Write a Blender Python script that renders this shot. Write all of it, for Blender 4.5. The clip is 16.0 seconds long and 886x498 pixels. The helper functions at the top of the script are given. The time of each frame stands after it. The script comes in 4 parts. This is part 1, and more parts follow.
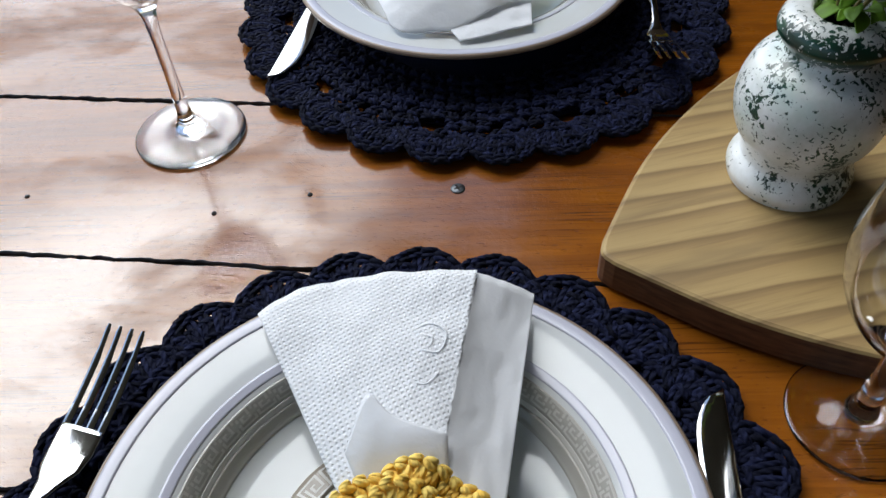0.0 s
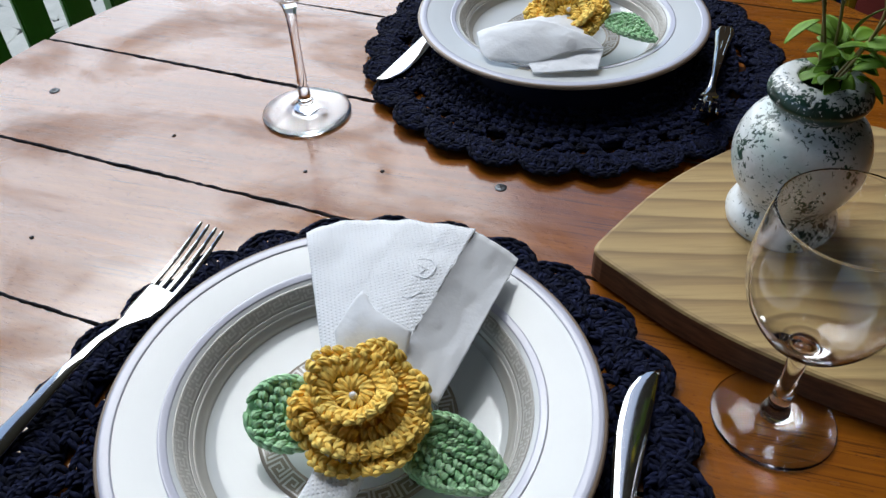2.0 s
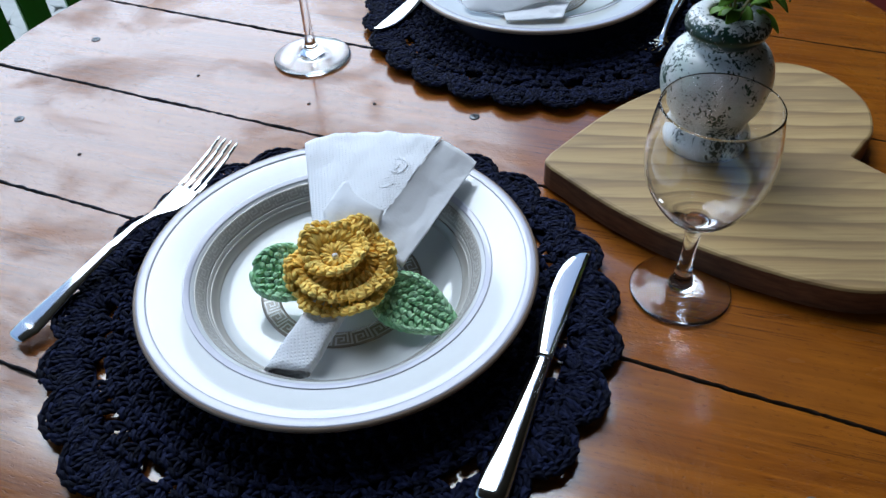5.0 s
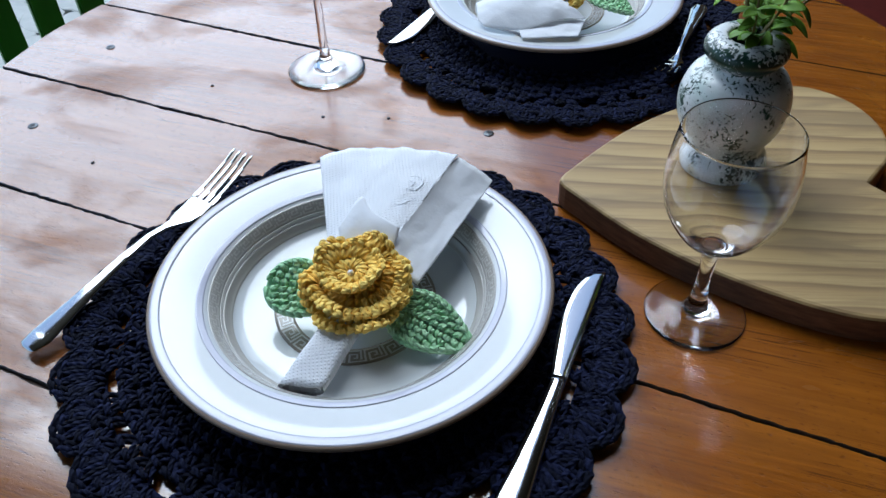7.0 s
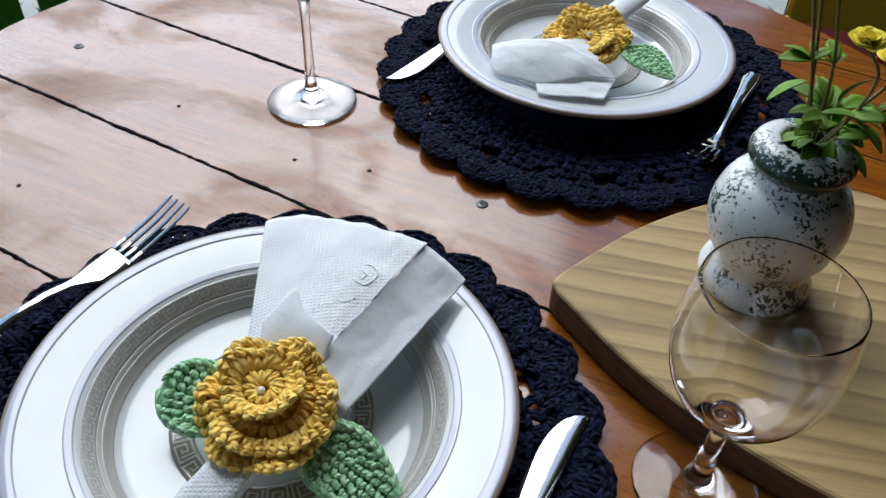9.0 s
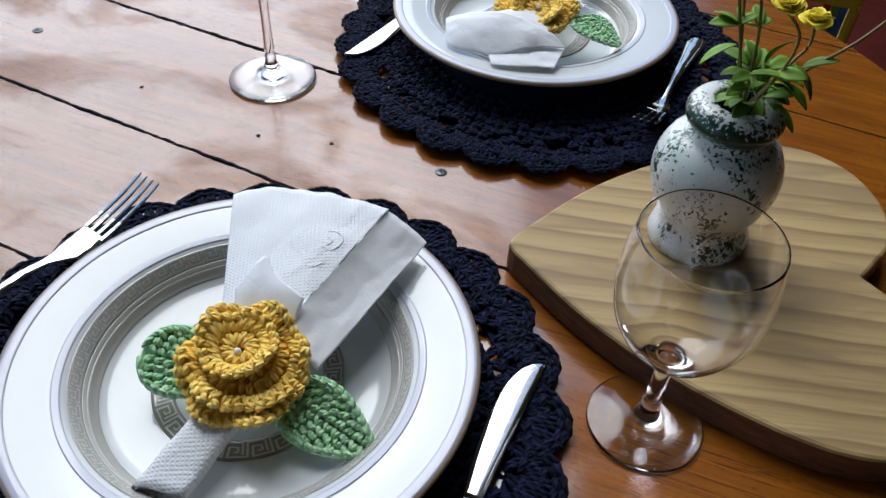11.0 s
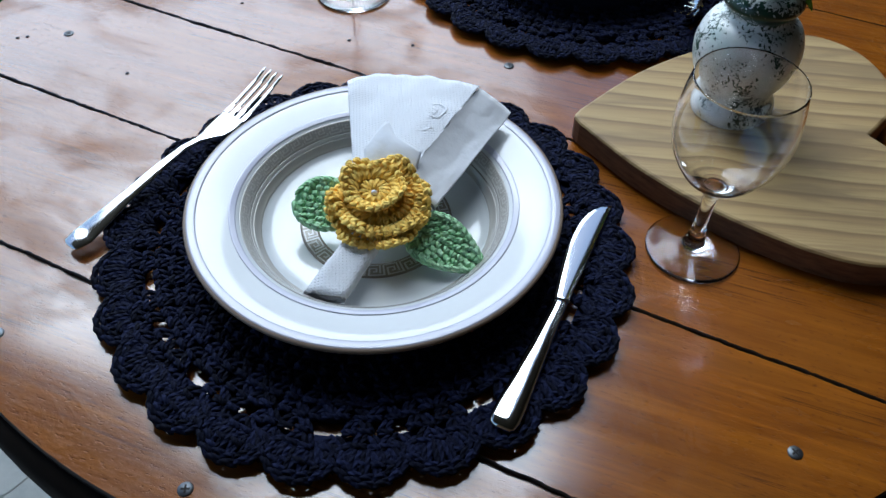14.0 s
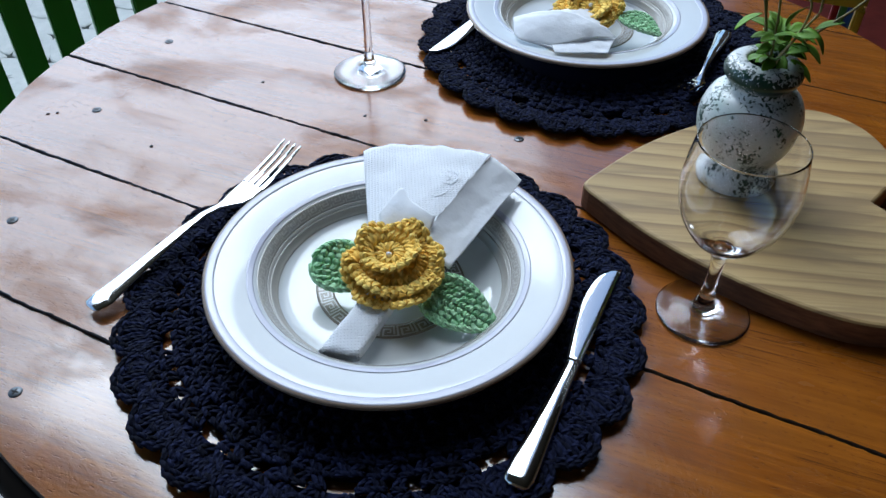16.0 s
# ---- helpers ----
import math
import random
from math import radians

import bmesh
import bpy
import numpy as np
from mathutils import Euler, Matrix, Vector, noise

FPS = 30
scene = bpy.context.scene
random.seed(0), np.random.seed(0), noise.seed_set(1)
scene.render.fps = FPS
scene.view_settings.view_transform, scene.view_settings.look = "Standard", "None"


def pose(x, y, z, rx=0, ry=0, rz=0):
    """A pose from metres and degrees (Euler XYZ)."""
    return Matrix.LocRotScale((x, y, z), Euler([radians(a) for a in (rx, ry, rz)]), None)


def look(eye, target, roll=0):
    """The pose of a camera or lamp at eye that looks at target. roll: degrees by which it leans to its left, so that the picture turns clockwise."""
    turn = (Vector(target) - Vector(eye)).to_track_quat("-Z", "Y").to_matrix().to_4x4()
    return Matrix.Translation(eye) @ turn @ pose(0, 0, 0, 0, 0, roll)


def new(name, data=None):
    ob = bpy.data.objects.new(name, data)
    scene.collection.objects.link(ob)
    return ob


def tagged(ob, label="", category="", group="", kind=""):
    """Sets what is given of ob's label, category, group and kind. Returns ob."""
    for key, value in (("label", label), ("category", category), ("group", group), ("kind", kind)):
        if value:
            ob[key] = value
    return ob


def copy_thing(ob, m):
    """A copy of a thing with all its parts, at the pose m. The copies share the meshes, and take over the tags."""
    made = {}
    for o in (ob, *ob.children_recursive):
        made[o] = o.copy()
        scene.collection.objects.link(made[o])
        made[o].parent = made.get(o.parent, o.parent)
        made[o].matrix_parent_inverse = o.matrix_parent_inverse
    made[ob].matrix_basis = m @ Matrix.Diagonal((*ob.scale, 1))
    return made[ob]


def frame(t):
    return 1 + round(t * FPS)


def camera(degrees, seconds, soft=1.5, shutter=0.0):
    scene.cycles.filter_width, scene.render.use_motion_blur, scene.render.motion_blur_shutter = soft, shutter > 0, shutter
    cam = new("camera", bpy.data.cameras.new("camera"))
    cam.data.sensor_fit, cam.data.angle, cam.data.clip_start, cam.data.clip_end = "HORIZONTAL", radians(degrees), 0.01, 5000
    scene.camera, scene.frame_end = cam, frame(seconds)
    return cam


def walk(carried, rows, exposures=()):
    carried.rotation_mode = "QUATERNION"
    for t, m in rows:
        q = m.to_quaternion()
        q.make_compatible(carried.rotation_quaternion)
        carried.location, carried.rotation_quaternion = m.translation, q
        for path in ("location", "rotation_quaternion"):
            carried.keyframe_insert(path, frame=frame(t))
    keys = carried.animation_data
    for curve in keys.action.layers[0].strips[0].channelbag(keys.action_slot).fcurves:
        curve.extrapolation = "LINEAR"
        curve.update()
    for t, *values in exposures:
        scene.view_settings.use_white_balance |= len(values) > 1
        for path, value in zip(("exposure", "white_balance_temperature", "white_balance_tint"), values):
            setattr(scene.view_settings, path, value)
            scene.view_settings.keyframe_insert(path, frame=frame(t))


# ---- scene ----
cam = camera(58.0, 16.0)
PATH = [
    (0, (0.0360, -0.1090, 1.1080), (-0.0430, 1.2150, -0.3890), -4.10),
    (0.5, (0.0530, -0.1280, 1.1120), (-0.1360, 1.2130, -0.3600), -3.80),
    (1, (0.0970, -0.1590, 1.1170), (-0.1900, 1.2020, -0.3200), -3.50),
    (1.5, (0.1150, -0.1890, 1.1280), (-0.2610, 1.1960, -0.2650), -3.30),
    (2, (0.1210, -0.2100, 1.1320), (-0.3110, 1.1920, -0.2270), -2.30),
    (2.5, (0.1440, -0.2330, 1.1340), (-0.2950, 1.1730, -0.2190), -1.40),
    (3, (0.1660, -0.2570, 1.1320), (-0.2550, 1.1450, -0.2310), -0.50),
    (3.5, (0.1740, -0.2770, 1.1345), (-0.2680, 1.1120, -0.2360), -1.20),
    (4, (0.1720, -0.2940, 1.1470), (-0.3060, 1.0790, -0.2270), -2.40),
    (4.2, (0.1778, -0.2962, 1.1524), (-0.3016, 1.0698, -0.2275), -2.70),
    (6.3, (0.1926, -0.3328, 1.1580), (-0.2979, 1.0374, -0.2139), -4.12),
    (6.5, (0.1908, -0.3209, 1.1523), (-0.2890, 1.0575, -0.2152), -3.73),
    (7, (0.1783, -0.3088, 1.1605), (-0.3117, 1.0719, -0.2009), -2.16),
    (7.5, (0.1705, -0.2868, 1.1549), (-0.3406, 1.0880, -0.2047), 0.98),
    (8, (0.1800, -0.2375, 1.1457), (-0.3602, 1.1255, -0.2147), 2.30),
    (8.5, (0.1795, -0.1911, 1.1357), (-0.3815, 1.1631, -0.2250), 2.74),
    (8.7, (0.1743, -0.1804, 1.1336), (-0.3931, 1.1733, -0.2250), 2.70),
    (10.8, (0.1879, -0.1887, 1.1401), (-0.2732, 1.1684, -0.2548), 3.10),
    (11, (0.1878, -0.2020, 1.1473), (-0.2809, 1.1468, -0.2531), 2.88),
    (11.5, (0.1868, -0.2209, 1.1490), (-0.2886, 1.1093, -0.2668), 2.68),
    (12, (0.1826, -0.2630, 1.1576), (-0.2955, 1.0259, -0.2951), 2.17),
    (12.5, (0.1823, -0.2929, 1.1668), (-0.3042, 0.9670, -0.3084), 1.46),
    (13, (0.1870, -0.3134, 1.1747), (-0.2982, 0.9312, -0.3138), 0.87),
    (13.5, (0.1841, -0.3289, 1.1805), (-0.2866, 0.9115, -0.3161), 0.73),
    (14, (0.1801, -0.3366, 1.1849), (-0.2793, 0.9161, -0.3050), 0.65),
    (14.5, (0.1806, -0.3432, 1.1861), (-0.3039, 0.9726, -0.2401), 0.43),
    (15, (0.1892, -0.3553, 1.1812), (-0.3239, 1.0127, -0.1846), 0.23),
    (15.5, (0.1894, -0.3592, 1.1817), (-0.3394, 1.0271, -0.1594), 0.08),
    (16, (0.1848, -0.3563, 1.1801), (-0.3521, 1.0323, -0.1553), 0.01),
]
walk(cam, [(t, look(eye, target, roll)) for t, eye, target, roll in PATH], [(0, 0.02, 6200, 7), (2.2, 0.04, 6050, 7), (4, 0.09, 5500, 5), (7.2, 0.11, 5400, 5), (8.4, 0.08, 5900, 6), (11, 0.06, 5950, 7), (12.2, 0.07, 5500, 4), (16, 0.09, 5380, 4)])

# ---- world and light ----
world = bpy.data.worlds.new("sky")
scene.world = world
world.use_nodes = True
wn = world.node_tree
sky = wn.nodes.new("ShaderNodeTexSky")
sky.sky_type, sky.sun_disc = "NISHITA", False
sky.sun_elevation, sky.sun_rotation = radians(57), radians(-39)
wn.links.new(sky.outputs[0], wn.nodes["Background"].inputs[0])
wn.nodes["Background"].inputs[1].default_value = 0.15

sun = new("sun", bpy.data.lights.new("sun", "SUN"))
sun.data.energy, sun.data.angle, sun.data.color = 1.8, radians(36), (1.0, 0.99, 0.97)
sun.matrix_world = look((-2.0, 2.5, 5.0), (0, 0, 0))

# added area lamp: boosts the sky's light and its wash on the table
sky_fill = new("opening_light", bpy.data.lights.new("opening_light", "AREA"))
sky_fill.data.shape, sky_fill.data.size, sky_fill.data.size_y = "RECTANGLE", 2.6, 2.0
sky_fill.data.energy, sky_fill.data.color = 42.0, (1.0, 0.97, 0.93)
sky_fill.matrix_world = look((-1.55, 1.80, 2.00), (0.0, 0.30, 0.85))

Z = 0.76          # table top


# ---- materials ----
def material(name, base, rough=0.5, metal=0.0, coat=0.0, spec=0.5):
    m = bpy.data.materials.new(name)
    m.use_nodes = True
    b = m.node_tree.nodes["Principled BSDF"]
    b.inputs["Base Color"].default_value = (*base, 1)
    b.inputs["Roughness"].default_value = rough
    b.inputs["Metallic"].default_value = metal
    b.inputs["Coat Weight"].default_value = coat
    b.inputs["Coat Roughness"].default_value = 0.04
    b.inputs["Specular IOR Level"].default_value = spec
    return m


class Nodes:
    """Short hand for adding nodes to a material."""

    def __init__(self, m):
        self.t = m.node_tree
        self.b = self.t.nodes["Principled BSDF"]
        self.co = self.t.nodes.new("ShaderNodeTexCoord")

    def put(self, sock, value):
        if hasattr(value, "is_output"):
            self.t.links.new(value, sock)
        else:
            sock.default_value = value

    def mapped(self, scale, turn=0.0, source="Object"):
        n = self.t.nodes.new("ShaderNodeMapping")
        self.t.links.new(self.co.outputs[source], n.inputs["Vector"])
        n.inputs["Scale"].default_value = scale
        n.inputs["Rotation"].default_value = (0, 0, turn)
        return n.outputs[0]

    def noise(self, vec, scale, detail=4.0, rough=0.6, distort=0.0):
        n = self.t.nodes.new("ShaderNodeTexNoise")
        self.t.links.new(vec, n.inputs["Vector"])
        n.inputs["Scale"].default_value, n.inputs["Detail"].default_value = scale, detail
        n.inputs["Roughness"].default_value, n.inputs["Distortion"].default_value = rough, distort
        return n.outputs[0]

    def voronoi(self, vec, scale, feature="F1"):
        n = self.t.nodes.new("ShaderNodeTexVoronoi")
        n.feature = feature
        self.t.links.new(vec, n.inputs["Vector"])
        n.inputs["Scale"].default_value = scale
        return n.outputs["Distance"]

    def wave(self, vec, scale, distort=2.0, detail=2.0, kind="BANDS", axis="X", profile="SIN"):
        n = self.t.nodes.new("ShaderNodeTexWave")
        n.wave_type, n.bands_direction, n.wave_profile = kind, axis, profile
        self.t.links.new(vec, n.inputs["Vector"])
        n.inputs["Scale"].default_value, n.inputs["Distortion"].default_value = scale, distort
        n.inputs["Detail"].default_value, n.inputs["Detail Scale"].default_value = detail, 1.2
        return n.outputs["Fac"]

    def ramp(self, fac, stops):
        n = self.t.nodes.new("ShaderNodeValToRGB")
        self.t.links.new(fac, n.inputs[0])
        e = n.color_ramp.elements
        while len(e) < len(stops):
            e.new(0.5)
        for k, (p, c) in zip(e, stops):
            k.position = p
            k.color = (*c, 1) if isinstance(c, tuple) else (c, c, c, 1)
        return n.outputs[0]

    def mix(self, fac, a, b, kind="MIX"):
        n = self.t.nodes.new("ShaderNodeMix")
        n.data_type, n.blend_type = "RGBA", kind
        for sock, v in ((n.inputs[0], fac), (n.inputs[6], a), (n.inputs[7], b)):
            self.put(sock, v if not isinstance(v, tuple) else (*v, 1))
        return n.outputs[2]

    def math(self, op, a, b=0.0):
        n = self.t.nodes.new("ShaderNodeMath")
        n.operation = op
        self.put(n.inputs[0], a)
        self.put(n.inputs[1], b)
        return n.outputs[0]

    def bump(self, height, strength, distance):
        n = self.t.nodes.new("ShaderNodeBump")
        n.inputs["Strength"].default_value, n.inputs["Distance"].default_value = strength, distance
        self.t.links.new(height, n.inputs["Height"])
        self.t.links.new(n.outputs[0], self.b.inputs["Normal"])
        return n

    def island(self):
        return self.t.nodes.new("ShaderNodeNewGeometry").outputs["Random Per Island"]

    def random(self):
        return self.t.nodes.new("ShaderNodeObjectInfo").outputs["Random"]

    def set(self, name, value):
        self.put(self.b.inputs[name], value)


def varnished_pine():
    m = material("varnished_pine", (0.45, 0.16, 0.03), 0.3, coat=0.9, spec=0.12)
    n = Nodes(m)
    grain = n.noise(n.mapped((2.2, 38, 8), 0.1), 3.0, 6, 0.65, 0.6)
    fine = n.noise(n.mapped((6, 260, 30), 0.1), 3.0, 3, 0.6)
    blot = n.noise(n.mapped((1, 1.6, 1)), 7.0, 5, 0.6, 0.4)
    c = n.ramp(grain, [(0.28, (0.100, 0.026, 0.001)), (0.5, (0.220, 0.064, 0.002)), (0.72, (0.33, 0.108, 0.0035))])
    c = n.mix(n.ramp(fine, [(0.42, 0.0), (0.70, 0.45)]), c, (0.15, 0.040, 0.006))
    c = n.mix(n.ramp(blot, [(0.42, 0.0), (0.72, 0.45)]), c, (0.34, 0.125, 0.014))
    c = n.mix(n.math("MULTIPLY", n.random(), 0.25), c, (0.24, 0.072, 0.006))
    n.set("Base Color", c)
    n.set("Roughness", n.ramp(blot, [(0.3, 0.32), (0.7, 0.22)]))
    dents = n.noise(n.mapped((1, 2.5, 1), 0.1), 60.0, 3, 0.6)
    pits = n.ramp(n.noise(n.mapped((1, 3.0, 1), 0.1), 170.0, 2, 0.5), [(0.62, 1.0), (0.70, 0.0)])
    wear = n.ramp(n.noise(n.mapped((1, 1, 1)), 16.0, 6, 0.75, 0.8), [(0.44, 0.0), (0.60, 1.0)])
    sway = n.noise(n.mapped((1, 1.5, 1)), 11.0, 2, 0.5)
    rough_skin = n.math("MULTIPLY", n.noise(n.mapped((1, 1.6, 1)), 130.0, 4, 0.7), n.math("MULTIPLY", wear, 0.5))
    h = n.math("ADD", n.math("MULTIPLY", grain, 0.45), n.math("MULTIPLY", dents, 0.72))
    h = n.math("ADD", n.math("ADD", h, rough_skin), n.math("ADD", n.math("MULTIPLY", pits, 0.35), n.math("MULTIPLY", sway, 3.2)))
    n.bump(h, 0.62, 0.0013)
    streak = n.noise(n.mapped((1.1, 75, 1), 0.1), 2.2, 4, 0.55, 0.25)
    split = n.ramp(streak, [(0.485, 0.0), (0.497, 1.0), (0.503, 1.0), (0.515, 0.0)])
    only = n.ramp(n.noise(n.mapped((2.5, 6, 1), 0.1), 3.0, 2, 0.5), [(0.52, 0.0), (0.60, 0.8)])
    c = n.mix(n.math("MULTIPLY", split, only), c, (0.05, 0.016, 0.005))
    n.set("Base Color", n.mix(n.ramp(pits, [(0.0, 0.45), (0.6, 0.0)]), c, (0.10, 0.03, 0.008)))
    n.set("Coat Weight", n.ramp(n.noise(n.mapped((1, 1.5, 1), 0.1), 6.5, 6, 0.65, 0.5), [(0.48, 1.0), (0.56, 0.55), (0.66, 0.22)]))
    n.b.inputs["Coat Roughness"].default_value = 0.14
    n.b.inputs["Coat IOR"].default_value = 1.74
    return m


def raw_pine():
    m = material("raw_pine", (0.55, 0.38, 0.18), 0.6)
    n = Nodes(m)
    bands = n.wave(n.mapped((0.30, 1, 1), 0.22), 17.0, 3.0, 2.0, axis="Y", profile="SAW")
    long = n.noise(n.mapped((4, 95, 40), 0.06), 2.4, 5, 0.65, 0.3)
    big = n.noise(n.mapped((3, 14, 3), 0.06), 2.6, 3, 0.5, 0.5)
    c = n.ramp(bands, [(0.1, (0.42, 0.292, 0.118)), (0.62, (0.35, 0.232, 0.088)), (0.88, (0.215, 0.134, 0.052)), (0.97, (0.40, 0.275, 0.11))])
    c = n.mix(n.ramp(big, [(0.52, 0.0), (0.66, 0.55)]), c, (0.19, 0.125, 0.055))
    c = n.mix(n.ramp(long, [(0.48, 0.0), (0.66, 0.5)]), c, (0.22, 0.138, 0.055))
    n.set("Base Color", c)
    n.bump(n.math("ADD", long, n.math("MULTIPLY", bands, 0.4)), 0.3, 0.0006)
    return m


def bark_edge():
    m = material("board_edge", (0.22, 0.09, 0.035), 0.6)
    n = Nodes(m)
    k = n.noise(n.mapped((30, 30, 160)), 2.0, 5, 0.6)
    n.set("Base Color", n.ramp(k, [(0.3, (0.075, 0.026, 0.010)), (0.7, (0.20, 0.085, 0.034))]))
    n.bump(k, 0.4, 0.0006)
    return m


def yarn(name, dark, light, scale=900.0, rough=0.85):
    m = material(name, light, rough, spec=0.12)
    n = Nodes(m)
    uv = n.t.nodes.new("ShaderNodeSeparateXYZ")
    n.t.links.new(n.co.outputs["UV"], uv.inputs[0])
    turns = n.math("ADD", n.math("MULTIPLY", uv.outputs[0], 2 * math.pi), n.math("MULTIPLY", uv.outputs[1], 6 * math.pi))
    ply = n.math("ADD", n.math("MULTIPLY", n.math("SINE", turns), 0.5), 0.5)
    fuzz = n.noise(n.mapped((1, 1, 1)), scale, 3, 0.6)
    c = n.mix(n.island(), dark, light)
    # shade in the grooves between plies is mixed into the colour
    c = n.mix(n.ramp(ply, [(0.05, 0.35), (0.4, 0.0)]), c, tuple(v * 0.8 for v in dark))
    n.set("Base Color", c)
    n.bump(n.math("ADD", ply, n.math("MULTIPLY", fuzz, 0.5)), 0.85, 0.0007)
    n.b.inputs["Sheen Weight"].default_value = 0.0
    return m


def paper(name, plain=False):
    m = material(name, (0.92, 0.93, 0.95), 0.9, spec=0.1)
    n = Nodes(m)
    xyz = n.t.nodes.new("ShaderNodeSeparateXYZ")
    n.t.links.new(n.mapped((1, 1, 1), 0.35), xyz.inputs[0])
    sx, sy = (n.math("SINE", n.math("MULTIPLY", xyz.outputs[k], 2 * math.pi / 0.0033)) for k in (0, 1))
    dots = n.math("MULTIPLY", sx, sy)
    soft = n.noise(n.mapped((1, 1, 1)), 45.0, 4, 0.6)
    if plain:
        n.bump(n.math("ADD", soft, n.math("MULTIPLY", n.noise(n.mapped((1, 1, 1)), 260.0, 3, 0.6), 0.35)), 0.6, 0.0016)
    else:
        n.bump(n.math("ADD", n.ramp(dots, [(0.1, 1.0), (0.8, 0.0)]), n.math("MULTIPLY", soft, 3.0)), 0.6, 0.0009)
    soak, both = n.t.nodes.new("ShaderNodeBsdfTranslucent"), n.t.nodes.new("ShaderNodeMixShader")
    soak.inputs[0].default_value = (0.74, 0.75, 0.78, 1)
    both.inputs[0].default_value = 0.20
    n.t.links.new(n.b.outputs[0], both.inputs[1])
    n.t.links.new(soak.outputs[0], both.inputs[2])
    n.t.links.new(both.outputs[0], n.t.nodes["Material Output"].inputs[0])
    return m


def glazed(name, base, rough=0.08):
    m = material(name, base, rough, coat=0.12)
    n = Nodes(m)
    k = n.noise(n.mapped((1, 1, 1)), 35.0, 4, 0.6)
    n.set("Base Color", n.mix(n.ramp(k, [(0.4, 0.0), (0.8, 0.12)]), base, tuple(v * 0.75 for v in base)))
    return m


def speckled():
    m = material("speckled_ceramic", (0.75, 0.74, 0.70), 0.28, coat=0.25)
    n = Nodes(m)
    v = n.mapped((1, 1, 1))
    flecks = n.noise(v, 400.0, 3, 0.6, 0.6)
    zone = n.noise(v, 40.0, 3, 0.6)
    band = n.t.nodes.new("ShaderNodeSeparateXYZ")
    n.t.links.new(v, band.inputs[0])
    rim = n.ramp(band.outputs[2], [(0.081, 0.0), (0.084, 0.25), (0.0915, 0.20), (0.0955, 0.15), (0.0990, 0.02)])
    level = n.math("ADD", n.math("ADD", flecks, n.math("MULTIPLY", n.math("SUBTRACT", zone, 0.5), 0.95)), n.math("MULTIPLY", rim, 1.0))
    mask = n.ramp(level, [(0.585, 0.0), (0.62, 1.0)])
    haze = n.ramp(n.noise(v, 28.0, 4, 0.6), [(0.46, 0.0), (0.66, 0.6)])
    tint = n.ramp(n.noise(v, 60.0, 2, 0.5), [(0.4, (0.007, 0.050, 0.026)), (0.65, (0.010, 0.026, 0.018))])
    body = n.ramp(n.noise(v, 34.0, 5, 0.65), [(0.35, (0.80, 0.82, 0.82)), (0.75, (0.50, 0.49, 0.44))])
    n.set("Base Color", n.mix(mask, n.mix(haze, body, (0.42, 0.52, 0.45)), tint))
    n.bump(n.noise(v, 90.0, 3, 0.6), 0.25, 0.0006)
    return m


def clear_glass():
    m = material("clear_glass", (1, 1, 1), 0.0)
    b = m.node_tree.nodes["Principled BSDF"]
    b.inputs["Transmission Weight"].default_value = 1.0
    b.inputs["IOR"].default_value = 1.48
    return m


def steel(name, base=(0.66, 0.66, 0.65), rough=0.075):
    m = material(name, base, rough, 1.0)
    n = Nodes(m)
    k = n.noise(n.mapped((40, 3, 1)), 18.0, 3, 0.6)
    n.set("Roughness", n.ramp(k, [(0.3, rough * 0.9), (0.7, rough * 1.25)]))
    return m


def painted_wood(name, base):
    m = material(name, base, 0.4)
    n = Nodes(m)
    k = n.noise(n.mapped((14, 14, 2)), 3.0, 4, 0.6)
    n.set("Base Color", n.mix(n.ramp(k, [(0.35, 0.0), (0.75, 0.4)]), base, tuple(v * 0.6 for v in base)))
    n.bump(k, 0.2, 0.001)
    return m


def leaf_green(name, base, rough=0.5):
    m = material(name, base, rough)
    n = Nodes(m)
    k = n.noise(n.mapped((1, 1, 1)), 90.0, 3, 0.6)
    c = n.mix(n.random(), base, tuple(v * 1.9 for v in base))
    n.set("Base Color", n.mix(n.ramp(k, [(0.4, 0.0), (0.75, 0.35)]), c, tuple(v * 0.5 for v in base)))
    n.b.inputs["Subsurface Weight"].default_value = 0.1
    n.b.inputs["Subsurface Radius"].default_value = (0.002, 0.003, 0.001)
    return m


def stone(name, lo, hi):
    m = material(name, hi, 0.75)
    n = Nodes(m)
    k = n.noise(n.mapped((1, 1, 1)), 14.0, 6, 0.65)
    c = n.ramp(k, [(0.3, lo), (0.7, hi)])
    n.set("Base Color", n.mix(n.math("MULTIPLY", n.random(), 0.4), c, lo))
    n.bump(k, 0.4, 0.004)
    return m


PINE, BOARD, BOARD_EDGE = varnished_pine(), raw_pine(), bark_edge()
GAP = material("dark_gap", (0.012, 0.008, 0.006), 0.9)
DIRT = stone("packed_dirt", (0.010, 0.006, 0.004), (0.11, 0.065, 0.035))
# dark plank sides: the shade in the gaps is put into this colour
SHADED_SIDE = painted_wood("grimy_plank_side", (0.030, 0.018, 0.011))
UNDER = painted_wood("table_underside", (0.016, 0.010, 0.006))
UNDER.node_tree.nodes["Principled BSDF"].inputs["Roughness"].default_value = 0.85
UNDER.node_tree.nodes["Principled BSDF"].inputs["Specular IOR Level"].default_value = 0.1
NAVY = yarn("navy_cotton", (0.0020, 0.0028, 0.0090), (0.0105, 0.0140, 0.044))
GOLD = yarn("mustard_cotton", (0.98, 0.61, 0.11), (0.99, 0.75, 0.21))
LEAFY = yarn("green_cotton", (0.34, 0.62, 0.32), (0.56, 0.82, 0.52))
TISSUE, SMOOTH_TISSUE = paper("embossed_tissue"), paper("plain_tissue", True)
